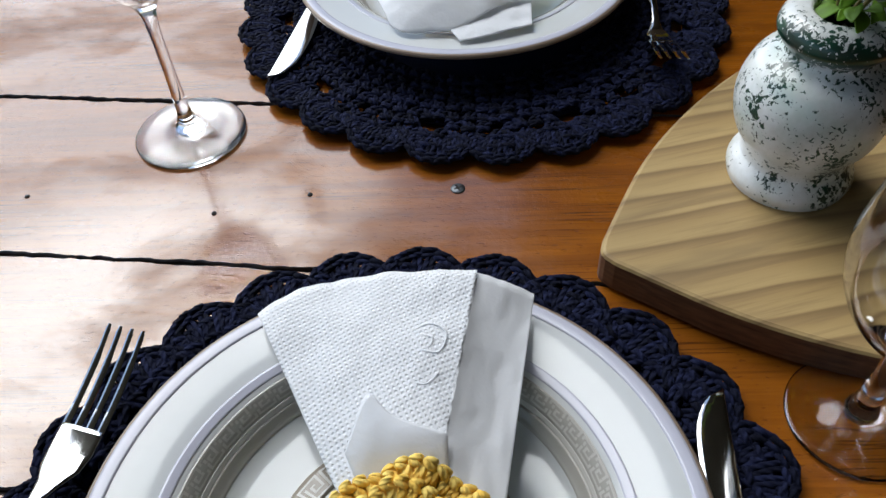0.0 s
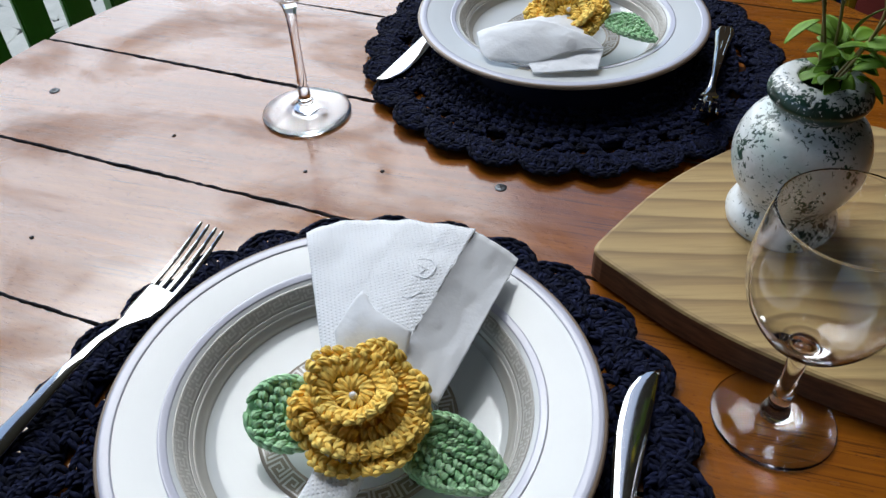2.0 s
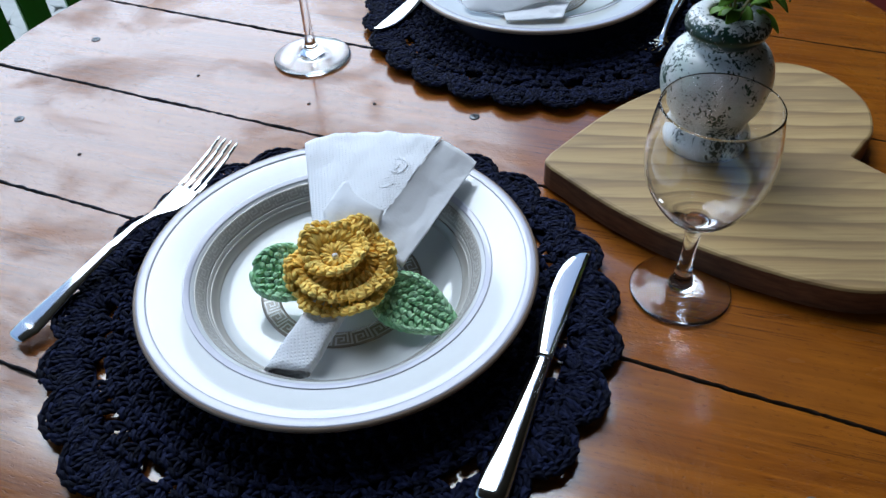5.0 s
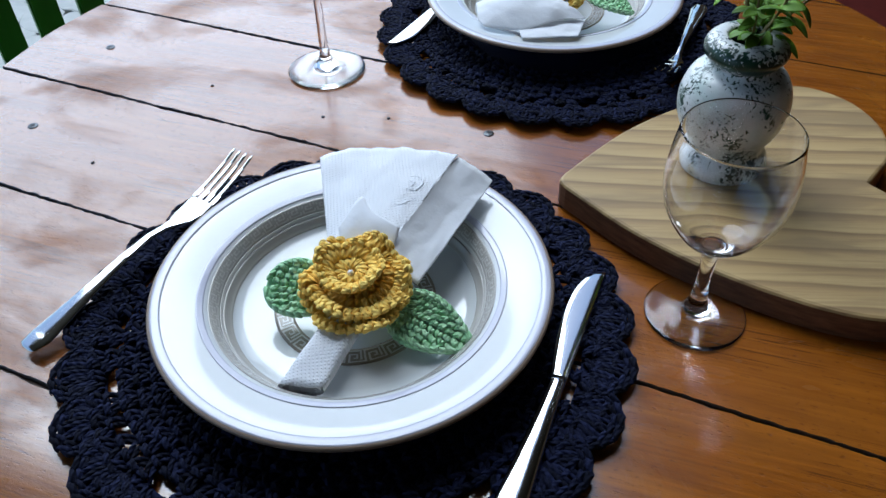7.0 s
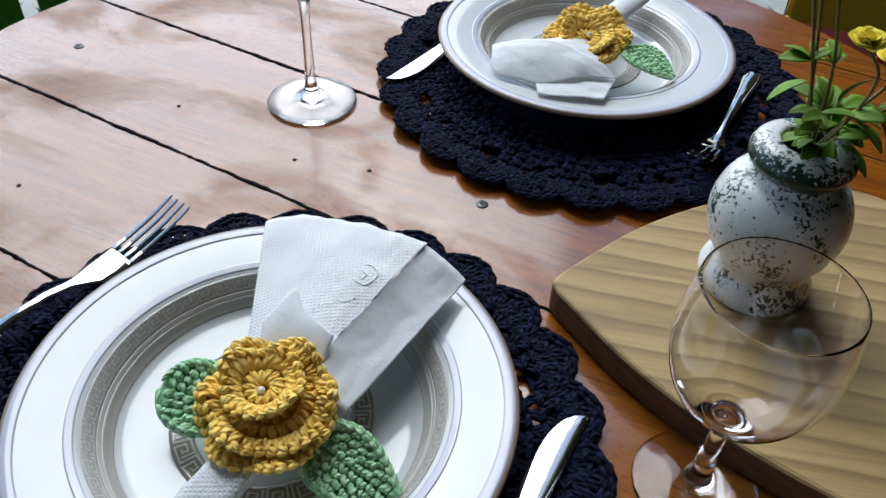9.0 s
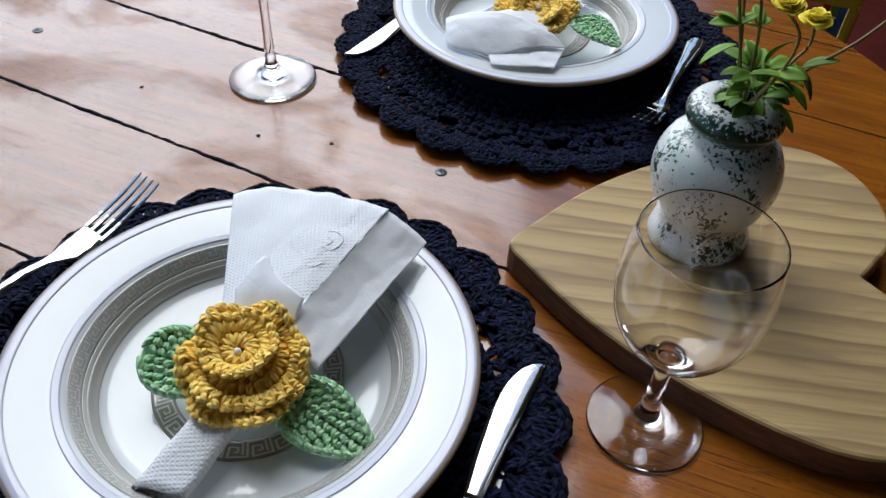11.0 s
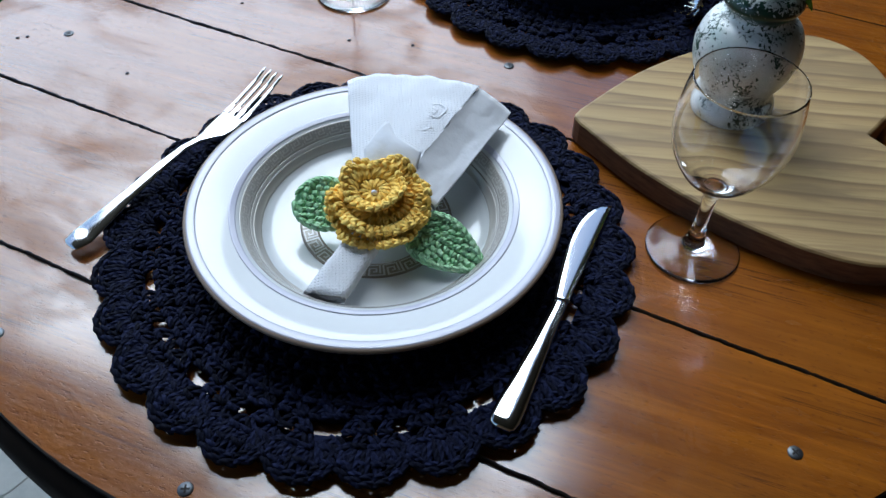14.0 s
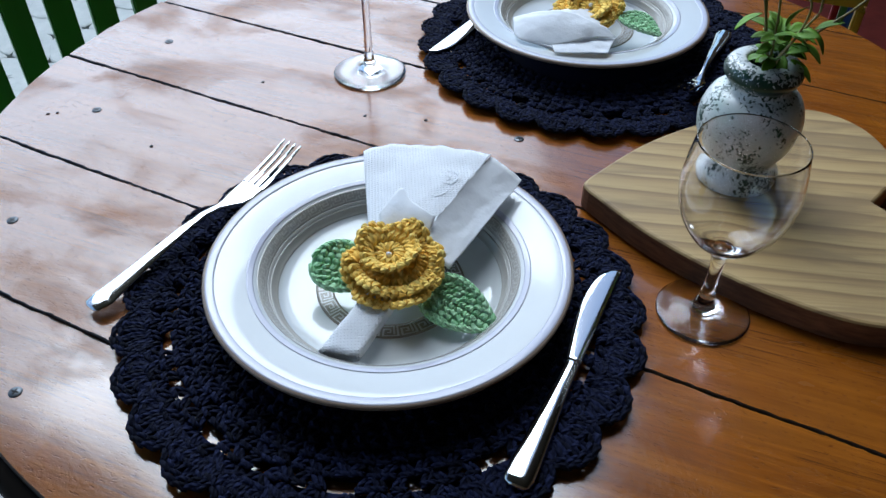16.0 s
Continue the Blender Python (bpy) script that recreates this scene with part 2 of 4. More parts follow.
CHINA = glazed("white_china", (0.62, 0.635, 0.63))
PEWTER = glazed("grey_glaze", (0.43, 0.41, 0.37), 0.16)
LILAC = glazed("pale_grey_glaze", (0.52, 0.52, 0.60), 0.12)
CLAY = glazed("bare_edge", (0.27, 0.20, 0.145), 0.35)
BRONZE = glazed("bronze_glaze", (0.27, 0.23, 0.18), 0.2)
KEYLINE = glazed("key_line_glaze", (0.58, 0.56, 0.52), 0.18)
CERAMIC = speckled()
GLASS = clear_glass()
STEEL, DULL = steel("polished_steel"), steel("screw_steel", (0.13, 0.14, 0.15), 0.45)
PEARL = material("pearl", (0.85, 0.83, 0.80), 0.15, coat=0.5)
GREEN_PAINT = painted_wood("green_paint", (0.085, 0.28, 0.030))
PAINTS = [painted_wood(k + "_paint", c) for k, c in (
    ("yellow", (0.82, 0.55, 0.03)), ("red", (0.55, 0.04, 0.03)), ("leaf", (0.16, 0.40, 0.08)), ("blue", (0.06, 0.18, 0.55)))]
LEAF, STEM = leaf_green("leaf", (0.098, 0.195, 0.009), 0.62), leaf_green("stem", (0.15, 0.12, 0.035))
PETAL = glazed("yellow_petal", (0.88, 0.72, 0.035), 0.7)
PETAL.node_tree.nodes["Principled BSDF"].inputs["Coat Weight"].default_value = 0.0
PAVING, MORTAR = stone("paving_stone", (0.32, 0.33, 0.30), (0.50, 0.50, 0.46)), stone("mortar", (0.10, 0.11, 0.11), (0.18, 0.19, 0.18))
RED_FLOOR = stone("red_cement", (0.045, 0.007, 0.005), (0.085, 0.013, 0.009))
RED_FLOOR.node_tree.nodes["Principled BSDF"].inputs["Specular IOR Level"].default_value = 0.06
DARK_WALL = stone("plaster", (0.11, 0.070, 0.035), (0.16, 0.105, 0.055))
ROOF = stone("roof_boards", (0.035, 0.030, 0.018), (0.065, 0.055, 0.032))


# ---- mesh helpers ----
def mesh(name, verts, faces, mat, parent=None, label="", smooth=True):
    me = bpy.data.meshes.new(name)
    me.from_pydata([tuple(v) for v in verts], [], faces)
    me.update()
    if smooth:
        me.polygons.foreach_set("use_smooth", [True] * len(me.polygons))
    me.materials.append(mat)
    ob = new(name, me)
    if parent is not None:
        ob.parent = parent
    if label:
        ob["label"] = label
    return ob


def part(name, bm, mat, parent=None, label="", smooth=False):
    me = bpy.data.meshes.new(name)
    bmesh.ops.recalc_face_normals(bm, faces=bm.faces)
    bm.to_mesh(me)
    bm.free()
    if smooth:
        me.polygons.foreach_set("use_smooth", [True] * len(me.polygons))
    me.materials.append(mat)
    ob = new(name, me)
    ob.parent = parent
    if label:
        ob["label"] = label
    return ob


def empty(name, m, label, category, group="", kind=""):
    ob = new(name)
    ob.empty_display_size = 0.02
    ob.matrix_world = m
    return tagged(ob, label, category, group, kind)


def again(ob, parent, m):
    """Another object on the same mesh, under the same or another parent."""
    o = new(ob.name.split(".")[0], ob.data)
    o.parent = parent
    o.matrix_local = m
    return tagged(o, ob.get("label", ""), kind=ob.get("kind", ""))


def lathe(profile, n=64):
    """Verts and faces of a profile of (r, z) turned about z."""
    verts, faces, rings = [], [], []
    for r, z in profile:
        if r < 1e-6:
            rings.append([len(verts)])
            verts.append((0, 0, z))
        else:
            rings.append(list(range(len(verts), len(verts) + n)))
            verts += [(r * math.cos(2 * math.pi * i / n), r * math.sin(2 * math.pi * i / n), z) for i in range(n)]
    for a, b in zip(rings, rings[1:]):
        for i in range(n):
            j = (i + 1) % n
            if len(a) == 1 and len(b) == 1:
                continue
            if len(a) == 1:
                faces.append((a[0], b[j], b[i]))
            elif len(b) == 1:
                faces.append((a[i], a[j], b[0]))
            else:
                faces.append((a[i], a[j], b[j], b[i]))
    return verts, faces


def smoothed(points, steps=6, closed=False):
    """Catmull-Rom through the points."""
    p = [Vector(q) for q in points]
    n, out = len(p), []
    for i in range(n if closed else n - 1):
        a, b, c, d = (p[(i + k) % n] if closed else p[min(max(i + k, 0), n - 1)] for k in (-1, 0, 1, 2))
        for s in range(steps):
            t = s / steps
            out.append(0.5 * (2 * b + (c - a) * t + (2 * a - 5 * b + 4 * c - d) * t * t + (3 * b - a - 3 * c + d) * t ** 3))
    if not closed:
        out.append(p[-1])
    return out


def tube(points, radii, sides=8, flat=1.0, turn=0.0):
    """A closed tube along points; radii is a number or one for each point; flat squeezes its height."""
    pts = [Vector(p) for p in points]
    rad = radii if isinstance(radii, (list, tuple)) else [radii] * len(pts)
    verts, faces = [], []
    for i, p in enumerate(pts):
        d = (pts[min(i + 1, len(pts) - 1)] - pts[max(i - 1, 0)]).normalized()
        ref = Vector((0, 0, 1)) if abs(d.z) < 0.95 else Vector((1, 0, 0))
        u = d.cross(ref).normalized()
        v = u.cross(d)
        for k in range(sides):
            a = 2 * math.pi * k / sides + turn
            verts.append(p + rad[i] * (u * math.cos(a) + v * math.sin(a) * flat))
    for i in range(len(pts) - 1):
        for k in range(sides):
            j = (k + 1) % sides
            faces.append((i * sides + k, i * sides + j, (i + 1) * sides + j, (i + 1) * sides + k))
    faces.append(tuple(range(sides))[::-1])
    faces.append(tuple(range((len(pts) - 1) * sides, len(pts) * sides)))
    return verts, faces


def joined(*pieces):
    verts, faces = [], []
    for v, f in pieces:
        k = len(verts)
        verts += list(v)
        faces += [tuple(i + k for i in q) for q in f]
    return verts, faces


RING_T = np.array([0.0, 0.14, 0.5, 0.86, 1.0])
RING_R = np.array([0.25, 0.82, 1.0, 0.82, 0.25])


def stitches(rows, sides=6):
    """Verts and faces of many little bent strands; rows of (x0, y0, z0, x1, y1, z1, radius, arch)."""
    a = np.array(rows, float)
    p0, p1, rad, arch = a[:, :3], a[:, 3:6], a[:, 6], a[:, 7]
    d = p1 - p0
    length = np.linalg.norm(d, axis=1, keepdims=True)
    d = d / np.maximum(length, 1e-9)
    ref = np.where(np.abs(d[:, 2:3]) > 0.9, [[1.0, 0, 0]], [[0, 0, 1.0]])
    u = np.cross(d, ref)
    u /= np.linalg.norm(u, axis=1, keepdims=True)
    v = np.cross(u, d)
    ang = np.arange(sides) * 2 * np.pi / sides
    centre = p0[:, None] + (p1 - p0)[:, None] * RING_T[None, :, None] + v[:, None] * (4 * RING_T * (1 - RING_T))[None, :, None] * arch[:, None, None]
    off = u[:, None, None] * np.cos(ang)[None, None, :, None] + v[:, None, None] * np.sin(ang)[None, None, :, None]
    verts = centre[:, :, None] + off * (rad[:, None] * RING_R[None])[:, :, None, None]
    n, m = len(a), len(RING_T)
    quad = []
    for i in range(m - 1):
        for k in range(sides):
            j = (k + 1) % sides
            quad.append((i * sides + k, i * sides + j, (i + 1) * sides + j, (i + 1) * sides + k))
    caps = [tuple(range(sides))[::-1], tuple(range((m - 1) * sides, m * sides))]
    faces = []
    for s in range(n):
        o = s * m * sides
        faces += [tuple(o + i for i in q) for q in quad] + [tuple(o + i for i in q) for q in caps]
    return verts.reshape(-1, 3).tolist(), faces


def knit(name, rows, extra, mat, parent, label="", sides=6):
    """A mesh of stitches, with the strands' run as its UV map, joined with plain backing pieces."""
    v, f = joined(stitches(rows, sides), *extra)
    ob = mesh(name, v, f, mat, parent, label)
    a = np.array(rows, float)
    run = np.linalg.norm(a[:, 3:6] - a[:, :3], axis=1) / 0.0055
    m, one = len(RING_T), []
    for i in range(m - 1):
        for k in range(sides):
            one += [(RING_T[i], k / sides), (RING_T[i], (k + 1) / sides), (RING_T[i + 1], (k + 1) / sides), (RING_T[i + 1], k / sides)]
    one += [(0.0, 0.0)] * sides + [(1.0, 0.0)] * sides
    one = np.array(one)
    uv = np.zeros((len(ob.data.loops), 2))
    block = np.repeat(one[None], len(a), 0)
    block[:, :, 0] = block[:, :, 0] * run[:, None] + np.arange(len(a))[:, None] * 0.37
    uv[: block.shape[0] * block.shape[1]] = block.reshape(-1, 2)
    ob.data.uv_layers.new(name="run").data.foreach_set("uv", uv.ravel())
    return ob


def slab(w, d, h, bevel=0.004):
    bm = bmesh.new()
    bmesh.ops.create_cube(bm, size=1.0)
    bmesh.ops.scale(bm, verts=bm.verts, vec=(w, d, h))
    bmesh.ops.bevel(bm, geom=bm.edges, offset=bevel, segments=2, affect="EDGES")
    return bm


def moved(vf, m):
    return [m @ Vector(v) for v in vf[0]], vf[1]


# ---- setting: floors, walls, roof ----
def build_setting():
    bm = slab(60, 60, 0.1, 0.01)
    g = part("ground", bm, MORTAR)
    g.location = (0, 0, -0.066)
    tagged(g, "grey mortar ground between paving stones", "ground", kind="structure")
    f = part("red_floor", slab(3.38, 9.0, 0.03, 0.003), RED_FLOOR)
    f.location = (1.91, 0.5, 0.0)
    tagged(f, "dark red polished cement floor in shade", "floor", kind="structure")
    bm = bmesh.new()
    # unseen roof, its outline cut to block sun and steer reflections
    roof_outline = [(-2.20, -2.65), (3.65, -2.65), (3.65, 3.55), (0.20, 3.55), (0.20, 0.72), (-0.05, 0.36), (-0.60, 0.36), (-1.20, 0.60), (-2.20, 0.62)]
    low = bm.faces.new([bm.verts.new((x, y, 2.5)) for x, y in roof_outline])
    top = bmesh.ops.extrude_face_region(bm, geom=[low])
    bmesh.ops.translate(bm, verts=[v for v in top["geom"] if isinstance(v, bmesh.types.BMVert)], vec=(0, 0, 0.1))
    tagged(part("ceiling", bm, ROOF), "unseen dark roof added to shape the light", "ceiling", kind="structure")
    # added walls, kept dark so the varnish reflects little from them
    for name, w, d, x, y in (("wall_east", 0.15, 6.2, 3.55, 0.45), ("wall_south", 4.4, 0.15, 1.27, -2.6), ("wall_north", 3.3, 0.15, 1.82, 3.48)):
        wall = part(name, slab(w, d, 2.5, 0.004), DARK_WALL)
        wall.location = (x, y, 1.25)
        tagged(wall, "plain dark wall added to limit reflections", "wall", kind="structure")


build_setting()

TC, TR, SLOPE = Vector((-0.0066, 0.2485)), 0.4703, -0.1
# lines between the planks: y at x = 0
SEAMS = [-0.9, -0.111, 0.035, 0.180, 0.329, 0.475, 0.612, 1.6]


def wobble(x, k):
    return 0.0012 * noise.noise((x * 14.0, k * 3.7, 0.3)) + 0.0011 * noise.noise((x * 60.0, k * 5.1, 1.7)) + 0.0011 * noise.noise((x * 190.0, k * 7.3, 2.9))


def gap_width(x, y):
    """The joints of the far planks close towards the east side."""
    return 1.0 if y < 0.12 else 1.0 - 0.85 * min(1.0, max(0.0, (x - 0.10) / 0.12))


def build_table():
    top = empty("round_table", pose(TC.x, TC.y, 0), "round varnished pine plank table, worn and scratched", "table")
    n = 72
    for k in range(len(SEAMS) - 1):
        lo, hi = [], []
        xs = np.linspace(-TR - 0.01, TR + 0.01, 320)
        for x in xs:
            X = x + TC.x
            lim = math.sqrt(max(TR * TR - x * x, 0.0))
            open_a, open_b = gap_width(X, SEAMS[k]), gap_width(X, SEAMS[k + 1])
            a = SEAMS[k] + SLOPE * X - TC.y + open_a * (0.0010 + wobble(X, k * 2 + 1))
            b = SEAMS[k + 1] + SLOPE * X - TC.y - open_b * (0.0010 - wobble(X, k * 2 + 2))
            a, b = max(a, -lim), min(b, lim)
            if lim > 0 and b > a:
                lo.append((x, a))
                hi.append((x, b))
        if len(lo) < 4:
            continue
        verts, faces, m = [], [], len(lo)
        # rounded top arris: outline inset at the very top
        for z, inset in ((Z, 0.0009), (Z - 0.0012, 0.0), (Z - 0.032, 0.0)):
            for (x, a), (_, b) in zip(lo, hi):
                s = min(inset, (b - a) * 0.3)
                verts += [(x, a + s, z), (x, b - s, z)]
        L = 2 * m
        for i in range(m - 1):
            faces.append((2 * i, 2 * i + 2, 2 * i + 3, 2 * i + 1))
            faces.append((2 * L + 2 * i, 2 * L + 2 * i + 1, 2 * L + 2 * i + 3, 2 * L + 2 * i + 2))
            for r in range(2):
                o = r * L
                faces.append((o + 2 * i, o + L + 2 * i, o + L + 2 * i + 2, o + 2 * i + 2))
                faces.append((o + 2 * i + 1, o + 2 * i + 3, o + L + 2 * i + 3, o + L + 2 * i + 1))
        for r in range(2):
            o = r * L
            faces.append((o, o + 1, o + L + 1, o + L))
            e = 2 * m - 2
            faces.append((o + e, o + L + e, o + L + e + 1, o + e + 1))
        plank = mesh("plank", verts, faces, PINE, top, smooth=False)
        # faces below the top arris take the colour with painted shade
        plank.data.materials.append(SHADED_SIDE)
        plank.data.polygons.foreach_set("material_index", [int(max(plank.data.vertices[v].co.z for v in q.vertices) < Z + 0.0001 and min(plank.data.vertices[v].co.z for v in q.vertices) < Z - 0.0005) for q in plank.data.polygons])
    fill = mesh("sub_top", *lathe([(0, Z - 0.0032), (TR - 0.006, Z - 0.0032), (TR - 0.006, Z - 0.030), (0, Z - 0.030)], 96), DIRT, top, "dark filler in the gaps", smooth=False)
    # added band, gives the dark strip along the table's edge
    mesh("hoop", *lathe([(TR - 0.003, Z - 0.008), (TR + 0.0015, Z - 0.007), (TR + 0.009, Z - 0.018), (TR + 0.011, Z - 0.046), (TR + 0.008, Z - 0.052), (TR - 0.03, Z - 0.052)], 128), UNDER, top, "dark stained edge hoop")
    rim = mesh("apron", *lathe([(TR - 0.05, Z - 0.033), (TR - 0.004, Z - 0.033), (TR - 0.012, Z - 0.085), (TR - 0.05, Z - 0.085), (TR - 0.05, Z - 0.033)], 96), UNDER, top, "dark wooden apron", smooth=False)
    for a in (45, 135, 225, 315):
        leg = part("leg", slab(0.06, 0.06, Z - 0.035, 0.006), UNDER, top)
        leg.location = (0.28 * math.cos(radians(a)), 0.28 * math.sin(radians(a)), (Z - 0.035) / 2 + 0.0)
    return top


def build_screws(table):
    head = lathe([(0, -0.001), (0.0042, -0.001), (0.0046, 0.0004), (0.0040, 0.0010), (0, 0.0011)], 20)
    slots = joined(*[([(-a, -b, 0.00115), (a, -b, 0.00115), (a, b, 0.00115), (-a, b, 0.00115)], [(0, 1, 2, 3)]) for a, b in ((0.0026, 0.0006), (0.0006, 0.0026))])
    first = None
    for x, y in ((-0.391, 0.2915), (-0.3726, 0.148), (-0.326, -0.014), (-0.195, -0.152), (0.0266, 0.2485), (0.297, -0.055), (-0.022, -0.2005)):
        m = pose(x - TC.x, y - TC.y, Z - 0.0002, 0, 0, 25 + 90 * x)
        if first is None:
            first = mesh("screw", *head, DULL, table, "worn steel screw head")
            first.matrix_local = m
            cross = mesh("slot", *slots, GAP, first, smooth=False)
            second = cross
        else:
            o = again(first, table, m)
            o["label"] = "worn steel screw head"
            again(second, o, Matrix())
    nail = lathe([(0, 0.0), (0.0017, 0.0), (0.0015, 0.0005), (0, 0.0005)], 10)
    seed = None
    for x, y in ((-0.285, 0.1155), (-0.249, 0.253), (-0.066, 0.247), (-0.124, 0.233), (-0.405, 0.13), (-0.412, 0.125)):
        m = pose(x - TC.x, y - TC.y, Z + 0.0001)
        if seed is None:
            seed = mesh("nail_hole", *nail, GAP, table, "dark nail hole")
            seed.matrix_local = m
        else:
            again(seed, table, m)


TABLE = build_table()
build_screws(TABLE)


# ---- crocheted mats ----
def polar(r, a, z):
    return (r * math.cos(a), r * math.sin(a), z)


def build_mat(m, label):
    mat = empty("placemat", m, label, "placemat", "crocheted placemats on the table")
    rnd = random.Random(4)
    j = lambda s: rnd.uniform(-s, s)
    base = [lathe([(0, 0.0), (0.1450, 0.0), (0.1455, 0.0015), (0.1450, 0.0028), (0, 0.0028)], 72),
            lathe([(0.1545, 0.0), (0.165, 0.0), (0.1655, 0.0015), (0.165, 0.0028), (0.1545, 0.0028), (0.1542, 0.0015), (0.1545, 0.0)], 72)]
    rows = []
    r = 0.096
    while r < 0.166:
        h = 0.0098
        count = int(2 * math.pi * r / 0.0088)
        sparse = 0.143 < r < 0.150
        for i in range(count):
            a = 2 * math.pi * i / count + j(0.012)
            w = 2 * math.pi / count
            if sparse and (i % 5 == 0 or i % 10 == 1):
                continue
            lean = (0.42 if i % 2 else -0.42) * w * rnd.uniform(0.6, 1.3)
            z = 0.0046 + j(0.0009)
            q = r + j(0.0012)
            rows.append((*polar(q, a - lean - 0.18 * w, z), *polar(q + h * 1.05, a + lean - 0.18 * w, z + 0.0005), 0.00195, 0.0018))
            rows.append((*polar(q, a - lean + 0.24 * w, z), *polar(q + h * 1.05, a + lean + 0.24 * w, z + j(0.0006)), 0.00190, 0.0012))
            rows.append((*polar(q + h * 0.80, a - 0.60 * w, z + 0.0014), *polar(q + h * 1.10, a + 0.45 * w, z + 0.0018), 0.00195, 0.0012))
            rows.append((*polar(q + h * 1.14, a - 0.55 * w, z + 0.0008), *polar(q + h * 0.86, a + 0.50 * w, z + 0.0022), 0.00180, 0.0009))
        r += h
    tagged(knit("stitched_body", rows, base, NAVY, mat), kind="stuff")
    # one scalloped shell, turned round the edge
    rows, R0, S = [], 0.1615, 0.0255
    for k in range(8):
        ph = radians(-74 + 148 * k / 7)
        tip = (R0 + S * 0.90 * math.cos(ph), S * 0.92 * math.sin(ph))
        root = (R0 + j(0.001), 0.42 * tip[1])
        z = 0.0046 + j(0.0007)
        for s in (-0.0015, 0.0015):
            rows.append((root[0] - 0.002, root[1] + s, z, tip[0], tip[1] + s, z + 0.0006, 0.00205, 0.0018))
    for ring, rr in ((0.82, 0.0019), (1.0, 0.0021)):
        cnt = 8
        for k in range(cnt):
            p1, p2 = radians(-80 + 160 * k / cnt), radians(-80 + 160 * (k + 1.35) / cnt)
            for o, dz in ((-0.0014, 0.0), (0.0014, 0.0009)):
                q = S * ring + j(0.0008)
                rows.append((R0 + (q + o) * math.cos(p1), 0.98 * (q + o) * math.sin(p1), 0.0050 + dz,
                             R0 + (q - o) * math.cos(p2), 0.98 * (q - o) * math.sin(p2), 0.0056 + dz, rr, 0.0012))
    fan = [(R0, 0, 0.0025)] + [(R0 + 0.84 * S * math.cos(radians(-88 + 176 * k / 12)), 0.72 * S * math.sin(radians(-88 + 176 * k / 12)), 0.0025) for k in range(13)]
    shell = tagged(knit("scallop", rows, [(fan, [(0, i, i + 1) for i in range(1, 13)])], NAVY, mat), kind="stuff")
    count = 26
    for i in range(1, count):
        again(shell, mat, pose(0, 0, 0, 0, 0, 360 * i / count))
    return mat


MAT = build_mat(pose(-0.002, 0.005, Z + 0.001, 0, 0, 4), "navy blue crocheted cotton placemat with scalloped edge under the plate")
MAT2 = copy_thing(MAT, pose(0.046, 0.450, Z + 0.001, 0, 0, 10))


# ---- plates ----
PROFILE = [(0.0, 0.0065), (0.050, 0.0065), (0.071, 0.0068), (0.0770, 0.0078), (0.0805, 0.0102), (0.0845, 0.0160), (0.0885, 0.0218), (0.0918, 0.0250),
           (0.098, 0.0268), (0.112, 0.0288), (0.1235, 0.0304), (0.1262, 0.0302), (0.1270, 0.0290), (0.1258, 0.0272), (0.112, 0.0245), (0.096, 0.0205),
           (0.087, 0.0100), (0.079, 0.0040), (0.0765, 0.0), (0.073, 0.0), (0.072, 0.0030), (0.0, 0.0030)]


def top_z(r):
    for (a, za), (b, zb) in zip(PROFILE, PROFILE[1:11]):
        if a <= r <= b:
            return za + (zb - za) * (r - a) / (b - a)
    return 0.0302


def ring_band(r0, r1, proud, n=96, steps=5):
    return lathe([(r0, top_z(r0) - 0.0003)] + [(r0 + (r1 - r0) * i / steps, top_z(r0 + (r1 - r0) * i / steps) + proud) for i in range(steps + 1)] + [(r1, top_z(r1) - 0.0003)], n)


def key_strokes(r0, r1, units, width, proud):
    """A meander border between two radii, as raised strokes."""
    verts, faces = [], []
    lines = [((0.02, 0.0), (0.02, 1.0)), ((0.02, 1.0), (0.80, 1.0)), ((0.80, 1.0), (0.80, 0.30)), ((0.80, 0.30), (0.42, 0.30)), ((0.42, 0.30), (0.42, 0.64)),
             ((0.42, 0.64), (0.60, 0.64)), ((0.22, 0.76), (0.22, 0.0)), ((0.22, 0.0), (1.02, 0.0))]
    for u in range(units):
        for (a, b), (c, d) in lines:
            w = width / 2
            if abs(a - c) < 1e-6:
                box = [(a - w, min(b, d) - w), (a + w, min(b, d) - w), (a + w, max(b, d) + w), (a - w, max(b, d) + w)]
            else:
                box = [(a, b - w), (c, b - w), (c, b + w), (a, b + w)]
            k = len(verts)
            for x, y in box:
                ang = -2 * math.pi * (u + x) / units
                r = r0 + (r1 - r0) * (0.1 + 0.8 * y)
                verts.append((r * math.cos(ang), r * math.sin(ang), top_z(r) + proud))
            faces.append((k, k + 3, k + 2, k + 1))
    return verts, faces


